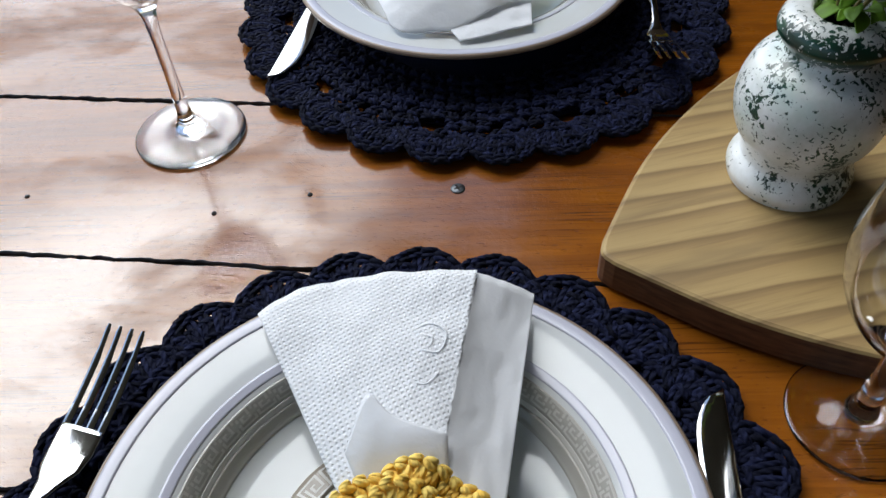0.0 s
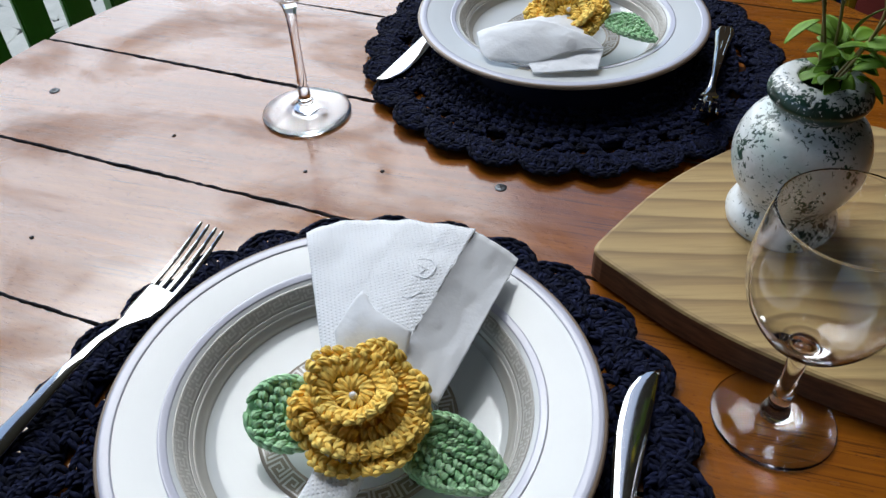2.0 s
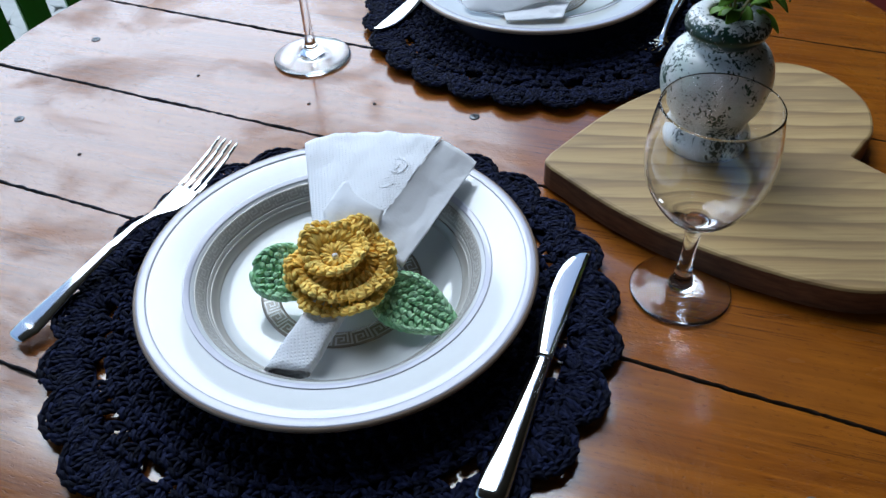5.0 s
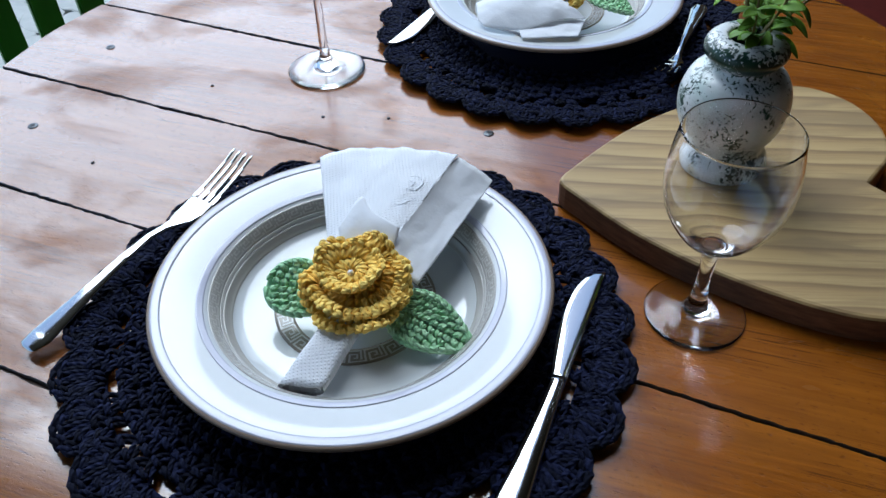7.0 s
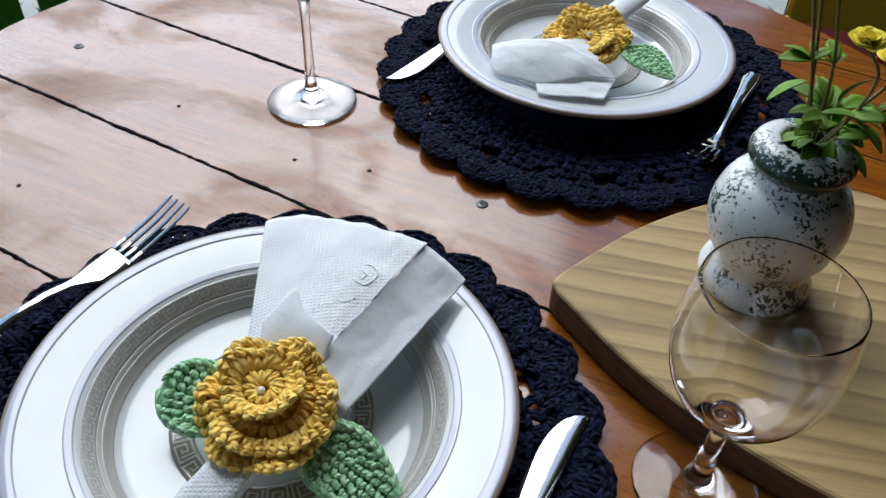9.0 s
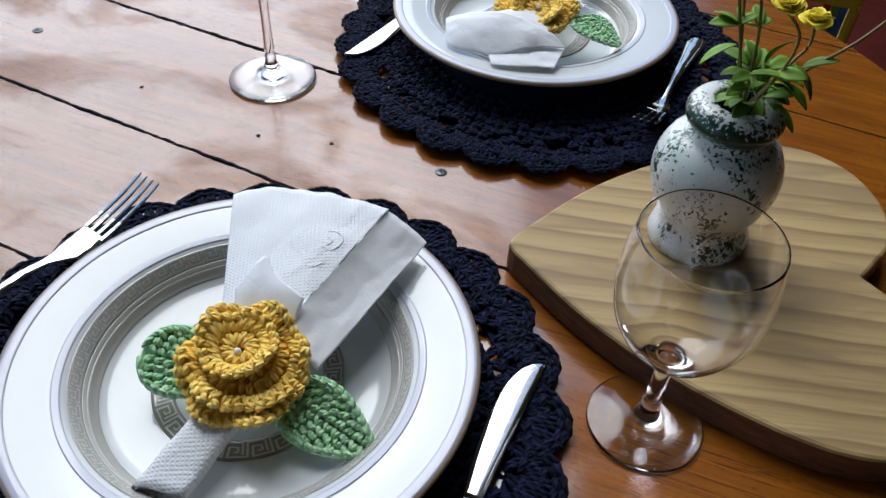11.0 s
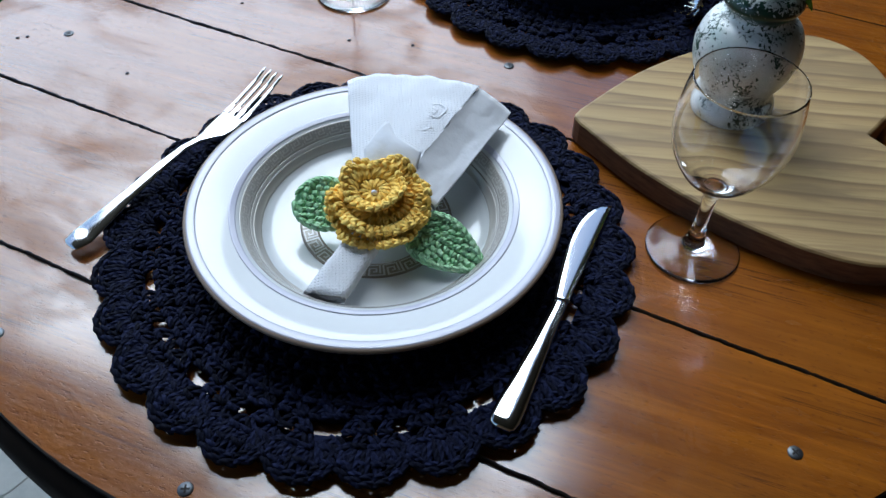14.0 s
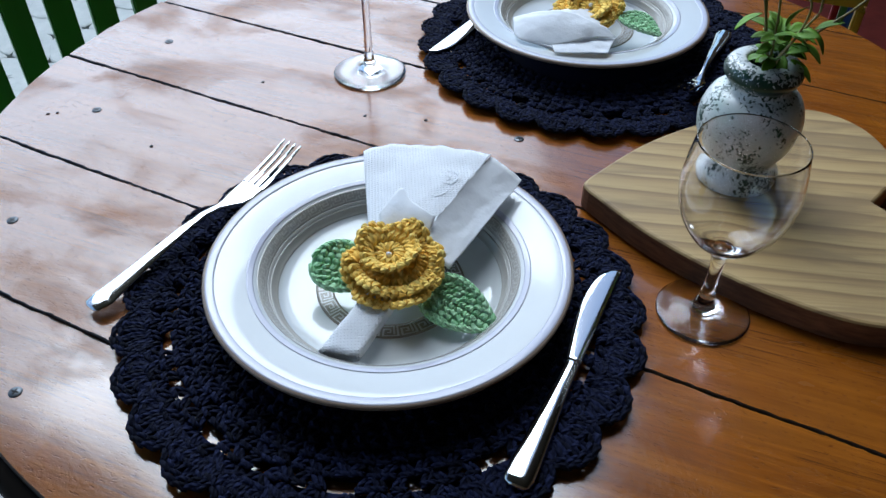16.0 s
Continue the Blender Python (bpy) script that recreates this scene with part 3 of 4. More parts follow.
def build_plate(m, label):
    plate = empty("soup_plate", m, label, "plate", "china plates on the mats")
    mesh("body", *lathe(PROFILE, 128), CHINA, plate)
    mesh("edge_line", *lathe([(0.1256, 0.0306), (0.1266, 0.0304), (0.1277, 0.0290), (0.1272, 0.0274), (0.1252, 0.0262), (0.1180, 0.0250)], 128), CLAY, plate, "bare brownish rim edge")
    mesh("rim_band", *ring_band(0.1195, 0.1256, 0.00035), LILAC, plate, "pale grey rim line")
    mesh("outer_line", *ring_band(0.0940, 0.0985, 0.00035), LILAC, plate, "pale grey line")
    band = mesh("key_band", *ring_band(0.0853, 0.0915, 0.00035, steps=8), PEWTER, plate, "grey band with raised meander")
    mesh("key_pattern", *key_strokes(0.0858, 0.0910, 52, 0.12, 0.0007), KEYLINE, band, "pale raised meander", smooth=False)
    mesh("inner_band", *ring_band(0.0790, 0.0838, 0.00035), PEWTER, plate, "darker grey line")
    mesh("inner_line", *ring_band(0.0838, 0.0853, 0.0005), KEYLINE, plate)
    ring = mesh("centre_ring", *ring_band(0.0405, 0.0530, 0.00035), BRONZE, plate, "bronze-grey ring in the well")
    mesh("centre_pattern", *key_strokes(0.0415, 0.0520, 24, 0.10, 0.0006), KEYLINE, ring, smooth=False)
    return plate


PLATE_Z = Z + 0.0085
PLATE = build_plate(pose(0.0000, 0.0168, PLATE_Z), "white china soup plate with grey meander border")
PLATE.scale = (1.014, 1.014, 1.0)
PLATE2 = copy_thing(PLATE, pose(0.0345, 0.462, PLATE_Z, 0, 0, 130))
PLATE2["label"] = "white china soup plate across the table holding a folded napkin"


# ---- crocheted flower napkin ring ----
def petal_layer(r0, r1, petals, ruffle, dish, gap=0.0058, turn=0.0, seed=1):
    """A ring of crocheted petals: radial stitches and a thick stitched hem."""
    rnd = random.Random(seed)

    def at(r, a, lift=0.0):
        q = (r - r0) / (r1 - r0)
        lobe = 1 - 0.15 * q * (1 - abs(math.sin(petals * (a + turn) / 2)) ** 0.6)
        z = dish * max(q, 0.0) ** 1.6 + ruffle * q * q * math.cos(petals * (a + turn) + math.pi + 0.5 * math.sin(2 * a + seed)) + 0.0020 * q * math.sin(2 * a + seed)
        return (r * lobe * math.cos(a), r * lobe * math.sin(a), z + lift)

    rows = []
    rings = max(2, int(round((r1 - r0) / 0.0085)))
    for k in range(rings):
        ra, rb = r0 + (r1 - r0) * k / rings, r0 + (r1 - r0) * (k + 1) / rings
        count = int(2 * math.pi * rb / gap)
        for i in range(count):
            a, w = 2 * math.pi * i / count + rnd.uniform(-0.02, 0.02), 2 * math.pi / count
            rows.append((*at(ra, a - 0.30 * w), *at(rb, a - 0.05 * w, 0.0006), 0.00190, 0.0010))
            rows.append((*at(ra, a + 0.30 * w), *at(rb, a + 0.10 * w, 0.0006), 0.00180, 0.0013))
    count = int(2 * math.pi * r1 / 0.0058)
    for i in range(count):
        a, w = 2 * math.pi * i / count, 2 * math.pi / count
        d = rnd.uniform(-0.0003, 0.0003)
        rows.append((*at(r1 - 0.0016 + d, a - 0.10 * w, 0.0008), *at(r1 + 0.0010, a + 0.85 * w, 0.0022), 0.0019, 0.0009))
        rows.append((*at(r1 + 0.0026 + d, a - 0.10 * w, 0.0000), *at(r1 + 0.0012, a + 0.85 * w, 0.0014), 0.0019, 0.0009))
        rows.append((*at(r1 + 0.0006, a - 0.30 * w, -0.0016), *at(r1 - 0.0002, a + 0.70 * w, -0.0010), 0.0018, 0.0006))
    sheet, faces, n = [], [], 72
    for k in range(7):
        for i in range(n):
            sheet.append(at(r0 + (r1 - r0) * k / 6 - 0.0005, 2 * math.pi * i / n, -0.0006))
    for k in range(6):
        for i in range(n):
            jn = (i + 1) % n
            faces.append((k * n + i, k * n + jn, (k + 1) * n + jn, (k + 1) * n + i))
    return rows, [(sheet, faces)]


def crochet_leaf(length, width, cup, blunt=False):
    """A pointed leaf of slanted stitches either side of a midrib, along +x."""
    rows = []
    half = lambda s: width / 2 * (math.sin(math.pi * min(1, s ** 0.72 * 0.97 + 0.02)) ** 0.85) if not blunt else width / 2 * math.sqrt(max(1 - (2 * s - 0.9) ** 2 / 1.22, 0.02))
    shape = lambda x, y: cup * (y / (width / 2)) ** 2 - 0.004 * (x / length) ** 2
    rnd = random.Random(int(length * 1e4))
    e = lambda k: rnd.uniform(-k, k)
    n = int(length / 0.0052)
    for i in range(n - 1 if blunt else n):
        s = (i + 0.4) / n
        h = half(s) - 0.0012
        cols = max(1, int(round(h / 0.0048)))
        for side in (-1, 1):
            for c in range(cols):
                y0, y1 = side * h * c / cols, side * h * (c + 1.15) / cols
                x0, x1 = length * s - 0.0016 * c + e(0.0005), length * s + 0.0036 - 0.0016 * c + e(0.0006)
                z = shape(x0, y0) + 0.0004 + e(0.0005)
                rows.append((x0, y0, z, x1, y1, z + 0.0008, 0.0018, 0.0014))
                rows.append((x0 + 0.0036, y0 + side * 0.0006, z, x1 + 0.0002, y1, z + 0.0010, 0.0017, 0.0012))
    m = int(length / 0.0046)
    for side in (-1, 1):
        for i in range(m):
            a, b = i / m, min(1.0, (i + 1.3) / m)
            for o, q, z in ((-0.0016, -0.0004, 0.0012), (0.0012, 0.0002, 0.0004)):
                rows.append((length * a, side * (half(a) + o), shape(length * a, half(a)) + z, length * b, side * (half(b) + q), shape(length * b, half(b)) + z + 0.0008, 0.0017, 0.0008))
    pts = [(length * s, side * half(s) * 0.95, shape(length * s, half(s)) - 0.0006) for side in (1, -1) for s in [k / 10 if side == 1 else 1 - k / 10 for k in range(11)]]
    return rows, [(pts, [tuple(range(len(pts)))])]


def build_flower(m, label, far=False):
    f = empty("flower_napkin_ring", m, label, "napkin ring", "crocheted flower napkin rings")
    low = knit("lower_petals", *petal_layer(0.012, 0.0335, 6, 0.0022, 0.0040, turn=0.4, seed=3), GOLD, f)
    low.matrix_local = pose(0.003, -0.0080, -0.0125, -5, 0, 10)
    mid = knit("middle_petals", *petal_layer(0.007, 0.0330, 6, 0.0034, 0.0040, turn=0.1, seed=5), GOLD, f)
    mid.matrix_local = pose(0.0015, 0.0, -0.0045)
    inner = knit("inner_petals", *petal_layer(0.0025, 0.0205, 4, 0.0020, 0.0068, gap=0.0050, turn=0.9, seed=8), GOLD, f)
    inner.matrix_local = pose(-0.0020, 0.003, -0.0010, -3, -3, 0)
    bead = mesh("pearl", *lathe([(0, -0.0022)] + [(0.0022 * math.cos(radians(a)), 0.0022 * math.sin(radians(a))) for a in range(-70, 71, 20)] + [(0, 0.0022)], 16), PEARL, f, "small white pearl bead")
    bead.location = (-0.0015, 0.0, 0.0034)
    if not far:
        a = knit("leaf", *crochet_leaf(0.061, 0.038, 0.002), LEAFY, f, "green crocheted leaf")
        a.matrix_local = pose(0.0235, -0.006, -0.0160, 12, 5, -13)
    b = knit("leaf", *crochet_leaf(0.041 if not far else 0.046, 0.040 if not far else 0.041, 0.002, not far), LEAFY, f, "green crocheted leaf")
    b.matrix_local = pose(-0.0165, -0.012, -0.012, -12, -4, 186) if not far else m.inverted() @ pose(0.076, 0.438, 0.806, -6, 6, -17)
    band = mesh("ring_band", *moved(lathe([(0.0125, -0.011), (0.0145, -0.011), (0.0150, 0.0), (0.0145, 0.011), (0.0125, 0.011), (0.0120, 0.0), (0.0125, -0.011)], 24), pose(0, 0, 0, 90, 0, 0)), LEAFY, f, "crocheted band round the napkin")
    band.matrix_local = pose(0.0, 0.002, -0.0225, -18, 0, 0) @ Matrix.Diagonal((1.15, 1, 0.52, 1))
    return f


FLOWER = build_flower(pose(0.0070, 0.006, 0.8115, 13, 2, 0), "mustard crocheted flower napkin ring with green leaves and pearl")
FLOWER.scale = (0.99, 0.90, 0.94)
FLOWER2 = build_flower(pose(0.043, 0.432, 0.8125, -16, 0, 168), "mustard crocheted flower napkin ring with leaf on the far plate", True)


# ---- napkins ----
def sheet(grid, thick=0.0007):
    """A thin paper sheet over a grid of points, with thickness."""
    r, c = len(grid), len(grid[0])
    verts = [Vector(p) for row in grid for p in row]
    k = len(verts)
    verts += [v - Vector((0, 0, thick)) for v in verts]
    faces = []
    for i in range(r - 1):
        for j in range(c - 1):
            a, b, d, e = i * c + j, i * c + j + 1, (i + 1) * c + j + 1, (i + 1) * c + j
            faces += [(a, b, d, e), (k + e, k + d, k + b, k + a)]
    edge = [j for j in range(c)] + [i * c + c - 1 for i in range(1, r)] + [(r - 1) * c + j for j in range(c - 2, -1, -1)] + [i * c for i in range(r - 2, 0, -1)]
    for a, b in zip(edge, edge[1:] + edge[:1]):
        faces.append((b, a, k + a, k + b))
    return verts, faces


def fan(root_l, root_r, ends, crumple, rows=26, cols=48, seed=0.0, puff=0.0045):
    """A paper fan from a short root line to the far line through ends."""
    far = smoothed(ends, 8)
    grid = []
    for i in range(rows):
        s = i / (rows - 1)
        line = []
        for k in range(cols):
            t = k / (cols - 1)
            a = Vector(root_l).lerp(Vector(root_r), t)
            q = t * (len(far) - 1)
            b = far[int(q)].lerp(far[min(int(q) + 1, len(far) - 1)], q - int(q))
            p = a.lerp(b, s)
            p.z += crumple * s * noise.noise((p.x * 60, p.y * 60, seed)) + 0.4 * crumple * noise.noise((p.x * 160, p.y * 160, seed + 3)) + puff * math.sin(math.pi * s) * (1 - abs(2 * t - 1) ** 2)
            line.append(p)
        grid.append(line)
    return grid


def strip(back, front, puff, seed, rows=18, cols=48):
    """A soft paper panel between two edges."""
    far, near = smoothed(back, 8), smoothed(front, 8)
    pick = lambda line, t: line[int(t)].lerp(line[min(int(t) + 1, len(line) - 1)], t - int(t))
    grid = []
    for i in range(rows):
        u = i / (rows - 1)
        line = []
        for k in range(cols):
            t = k / (cols - 1)
            p = pick(far, t * (len(far) - 1)).lerp(pick(near, t * (len(near) - 1)), u)
            p.z += puff * math.sin(math.pi * u) * math.sin(math.pi * min(1, 0.15 + t)) + 0.0009 * noise.noise((p.x * 70, p.y * 110, seed)) + 0.0004 * noise.noise((p.x * 260, p.y * 260, seed))
            line.append(p)
        grid.append(line)
    return grid


def curl(points, r=0.0005):
    return tube(smoothed(points, 5), r, 6, 0.7)


def build_napkin():
    n = empty("paper_napkin", Matrix(), "white embossed paper napkin fanned through a flower ring", "napkin", "paper napkins on the plates")
    main = fan((-0.016, 0.012, 0.803), (0.014, 0.020, 0.814), [(-0.0715, 0.119, 0.8085), (-0.055, 0.129, 0.8115), (-0.036, 0.1325, 0.8135), (-0.010, 0.133, 0.818), (0.012, 0.131, 0.8215), (0.0335, 0.1285, 0.8245)], 0.0018)
    mesh("front_panel", *sheet(main), TISSUE, n)
    side = fan((0.014, 0.024, 0.8150), (0.041, 0.018, 0.8035), [(0.0335, 0.1283, 0.8238), (0.0430, 0.1270, 0.8180), (0.052, 0.126, 0.8135), (0.0600, 0.1245, 0.8105)], 0.0024, seed=4.0, cols=30, puff=-0.002)
    mesh("side_panel", *sheet(side), SMOOTH_TISSUE, n)
    under = fan((-0.014, 0.012, 0.7985), (0.026, 0.010, 0.7985), [(-0.066, 0.117, 0.8055), (-0.03, 0.128, 0.8060), (0.02, 0.129, 0.8065), (0.056, 0.122, 0.8060)], 0.0010, seed=7.0)
    mesh("back_panel", *sheet(under), TISSUE, n)
    peak = fan((-0.016, 0.030, 0.8080), (0.020, 0.030, 0.8120), [(-0.0220, 0.042, 0.8145), (-0.0150, 0.0585, 0.8255), (-0.0110, 0.0620, 0.8270), (-0.004, 0.0545, 0.8255), (0.006, 0.050, 0.8240), (0.020, 0.046, 0.8225)], 0.0006, rows=14, cols=24, seed=9.0)
    mesh("inner_flap", *sheet(peak), SMOOTH_TISSUE, n)
    # pressed scroll ornament
    swirl = joined(curl([(0.004, 0.098, 0.8215), (0.012, 0.101, 0.8225), (0.019, 0.095, 0.8232), (0.016, 0.086, 0.8225), (0.008, 0.087, 0.8218)]),
                   curl([(0.009, 0.095, 0.8220), (0.013, 0.093, 0.8226), (0.012, 0.089, 0.8224)]), curl([(0.000, 0.086, 0.8208), (0.001, 0.076, 0.8208), (0.010, 0.071, 0.8218), (0.016, 0.076, 0.8226)]))
    near = [q for line in main for q in line]
    drop = lambda q: Vector((q[0], q[1], min(near, key=lambda g: (g.x - q[0]) ** 2 + (g.y - q[1]) ** 2).z + 0.0002))
    mesh("pressed_scroll", [drop(q) + Vector((0, 0, 0.4 * (q[2] - 0.822))) for q in swirl[0]], swirl[1], SMOOTH_TISSUE, n)
    # the rolled tail beyond the ring
    rolls = []
    for k, (w, h) in enumerate(((1.0, 1.0), (0.86, 0.72))):
        ring = []
        for i in range(14):
            s = i / 13
            c = Vector((0.006 - 0.008 * s, -0.004 - 0.063 * s, 0.7935 - 0.0065 * s))
            line = []
            for q in range(28):
                a = 2 * math.pi * q / 27
                rx, rz = (0.0112 + 0.0020 * s) * w, (0.0062 - 0.0022 * s) * h
                ca, sa = math.cos(a), math.sin(a)
                p = c + Vector((rx * math.copysign(abs(ca) ** 0.45, ca), 0.003 * ca * s, rz * math.copysign(abs(sa) ** 0.5, sa)))
                p.z += 0.0011 * noise.noise((p.x * 90, p.y * 70, k + 5.0)) + 0.0006 * noise.noise((p.x * 240, p.y * 200, k + 8.0))
                p.y += 0.0018 * s * noise.noise((a * 1.3, k, 2.0))
                line.append(p)
            ring.append(line)
        rolls.append(sheet(ring, 0.0005))
    mesh("rolled_tail", *joined(*rolls), TISSUE, n)
    return n


NAPKIN = build_napkin()
NAPKIN.location = (0.0035, 0.0, 0.0)


def build_far_napkin():
    n = empty("paper_napkin", Matrix(), "white paper napkin rolled through the far flower ring, loose end drooping", "napkin", "paper napkins on the plates")
    top = strip([(-0.027, 0.393, 0.806), (-0.013, 0.396, 0.812), (0.016, 0.400, 0.819), (0.034, 0.401, 0.818), (0.052, 0.398, 0.815), (0.068, 0.395, 0.812), (0.080, 0.389, 0.807)],
                [(-0.018, 0.369, 0.8025), (-0.008, 0.360, 0.801), (0.011, 0.360, 0.801), (0.028, 0.361, 0.8015), (0.047, 0.371, 0.806), (0.061, 0.381, 0.807), (0.079, 0.388, 0.8065)], 0.0045, 1.0)
    mesh("front_panel", *sheet(top), SMOOTH_TISSUE, n)
    low = strip([(0.018, 0.372, 0.8015), (0.035, 0.376, 0.8018), (0.056, 0.386, 0.803), (0.080, 0.391, 0.804)], [(0.030, 0.348, 0.8005), (0.045, 0.351, 0.8010), (0.060, 0.356, 0.8015), (0.079, 0.362, 0.8015)], 0.0012, 4.0)
    mesh("back_panel", *sheet(low), SMOOTH_TISSUE, n)
    neck = strip([(0.028, 0.440, 0.806), (0.044, 0.440, 0.809), (0.058, 0.436, 0.806)], [(-0.005, 0.397, 0.812), (0.030, 0.401, 0.817), (0.062, 0.396, 0.812)], 0.0008, 7.0)
    mesh("gathered_neck", *sheet(neck), SMOOTH_TISSUE, n)
    ring = []
    for i in range(12):
        s = i / 11
        c = Vector((0.037 + 0.022 * s, 0.462 + 0.085 * s, 0.800 + 0.004 * s))
        ring.append([c + Vector((0.0115 * math.cos(2 * math.pi * q / 24), 0, 0.0072 * math.sin(2 * math.pi * q / 24))) for q in range(25)])
    mesh("rolled_tail", *sheet(ring, 0.0005), SMOOTH_TISSUE, n)
    return n


build_far_napkin()


# ---- cutlery ----
def loft(sections, sides=14):
    """A solid along +y; sections of (y, x_left, x_right, z_mid, half_thickness)."""
    verts, faces = [], []
    for y, xl, xr, z, h in sections:
        c, w = (xl + xr) / 2, (xr - xl) / 2
        for k in range(sides):
            a = 2 * math.pi * k / sides
            ca, sa = math.cos(a), math.sin(a)
            verts.append((c + w * math.copysign(abs(ca) ** 0.7, ca), y, z + h * math.copysign(abs(sa) ** 0.8, sa)))
    m = len(sections)
    for i in range(m - 1):
        for k in range(sides):
            j = (k + 1) % sides
            faces.append((i * sides + k, i * sides + j, (i + 1) * sides + j, (i + 1) * sides + k))
    faces += [tuple(range(sides))[::-1], tuple(range((m - 1) * sides, m * sides))]
    return verts, faces


def build_knife(m, label):
    k = empty("table_knife", m, label, "knife", "table knives on the mats")
    handle = [(0.0, -0.0050, 0.0050, 0.0036, 0.0015), (0.002, -0.0080, 0.0078, 0.0036, 0.0030), (0.007, -0.0094, 0.0092, 0.0036, 0.0036), (0.02, -0.0092, 0.0090, 0.0037, 0.0037),
              (0.05, -0.0072, 0.0072, 0.0038, 0.0036), (0.08, -0.0055, 0.0056, 0.0039, 0.0034), (0.098, -0.0046, 0.0050, 0.0040, 0.0034), (0.100, -0.0050, 0.0053, 0.0040, 0.0036), (0.1025, -0.0050, 0.0053, 0.0040, 0.0036)]
    mesh("handle", *loft(handle), STEEL, k)
    blade = []
    for i in range(22):
        s = i / 21
        left = -0.0048 - 0.0125 * math.sin(math.pi * min(1, 0.12 + 0.62 * s)) + 0.0125 * math.sin(math.pi * 0.12)
        right = 0.0052 - 0.0012 * s
        if s > 0.72:
            q = (s - 0.72) / 0.28
            left = left + (right - 0.0012 - left) * (1 - math.sqrt(max(0.0, 1 - q ** 2.2)))
        blade.append((0.1025 + 0.1005 * s, left, right, 0.0040, 0.0010 - 0.0003 * s))
    mesh("blade", *loft(blade, 12), STEEL, k)
    return k


def build_fork(m, label, fancy=False):
    f = empty("table_fork", m, label, "fork", "table forks on the mats")
    handle = [(0.0, -0.0040, 0.0040, 0.002, 0.0008), (0.002, -0.0085, 0.0085, 0.002, 0.0012), (0.012, -0.0105, 0.0105, 0.0022, 0.0014), (0.018, -0.0098, 0.0098, 0.003, 0.0014),
              (0.05, -0.0068, 0.0068, 0.008, 0.0014), (0.085, -0.0046, 0.0046, 0.0135, 0.0015), (0.108, -0.0032, 0.0032, 0.0150, 0.0018), (0.122, -0.0034, 0.0034, 0.0130, 0.0017),
              (0.130, -0.0060, 0.0060, 0.0115, 0.0013), (0.138, -0.0105, 0.0105, 0.0105, 0.0011), (0.147, -0.0118, 0.0118, 0.0105, 0.0010), (0.156, -0.0117, 0.0117, 0.0120, 0.0010), (0.158, -0.0116, 0.0116, 0.0123, 0.0009)]
    if fancy:
        handle = [(y, a, b, z + max(0, y - 0.130) * 0.33, t) for y, a, b, z, t in handle]
    mesh("handle", *loft(handle), STEEL, f)
    if fancy:
        ridge = joined(*[tube([(x * w, y, z + 0.0006) for y, w, z in ((0.004, 0.7, 0.002), (0.016, 0.85, 0.0024), (0.05, 0.6, 0.008), (0.09, 0.35, 0.0138))], 0.0010, 6) for x in (-0.0075, 0.0, 0.0075)])
        mesh("ridges", *ridge, STEEL, f, "raised ridges on the handle")
    bend = ((0.0115, 0.0150, 0.0200, 0.0260), (0.0205, 0.0285, 0.0370, 0.0440))[fancy]
    tine = tube(smoothed([(0, y, z) for y, z in zip((0.155, 0.172, 0.190, 0.206), bend)], 4), [0.0022] * 3 + [0.0020] * 6 + [0.0015] * 3 + [0.0009], 8, 0.22, math.pi / 8)
    first = mesh("tine", *tine, STEEL, f, smooth=False)
    first.location = (-0.0097, 0, 0)
    for x in (-0.0033, 0.0033, 0.0097):
        again(first, f, pose(x, 0, 0))
    return f


TOP = Z + 0.0082
build_knife(pose(0.1330, -0.1075, TOP - 0.001, 0, 0, -4.6), "polished steel table knife beside the plate")
build_knife(pose(-0.061, 0.552, TOP, 0, 0, 168.0), "polished steel table knife beside the far plate")
build_fork(pose(-0.194, -0.077, TOP - 0.003, 2.2, -3, -17.5), "polished steel table fork, tines up, on the mat")
build_fork(pose(0.181, 0.522, TOP - 0.001, 0, 0, 175.0) @ Matrix.Diagonal((0.85, 1.06, 1.0, 1.0)), "steel table fork with ridged handle beside the far plate", True)


# ---- glasses ----
def build_glass(m, label, prof, foot_top, bowl_base):
    """Foot, stem and bowl: one closed skin of glass in three parts."""
    g = empty("wine_glass", m, label, "wine glass", "wine glasses on the table")
    i = next(k for k, (r, z) in enumerate(prof) if z >= foot_top)
    j = next(k for k, (r, z) in enumerate(prof) if z >= bowl_base)
    for name, run in (("foot", prof[:i + 1]), ("stem", prof[i:j + 1]), ("bowl", prof[j:])):
        mesh(name, *lathe(run, 72), GLASS, g).visible_shadow = name != "bowl"
    return g


def curve(points, steps=5):
    return [(max(p.x, 0.0), p.y) for p in smoothed([(r, z, 0) for r, z in points], steps)]


OUT1 = curve([(0.0332, 0.0), (0.0340, 0.0010), (0.0325, 0.0024), (0.020, 0.0042), (0.010, 0.0085), (0.0062, 0.016), (0.0049, 0.030), (0.0047, 0.045), (0.0062, 0.058), (0.0120, 0.0655), (0.0240, 0.076), (0.0345, 0.094),
             (0.0386, 0.114), (0.0372, 0.134), (0.0345, 0.150)])
IN1 = curve([(0.0344, 0.1504), (0.0341, 0.1504), (0.0339, 0.1498), (0.0366, 0.134), (0.0380, 0.114), (0.0339, 0.0942), (0.0233, 0.0768), (0.0105, 0.0695), (0.0, 0.0680)])
build_glass(pose(0.2152, 0.0840, Z + 0.0004) @ Matrix.Scale(0.972, 4), "small clear wine glass, empty, in front of the wooden board", [(0.0, 0.0012), (0.026, 0.0010)] + OUT1 + IN1, 0.0085, 0.058)
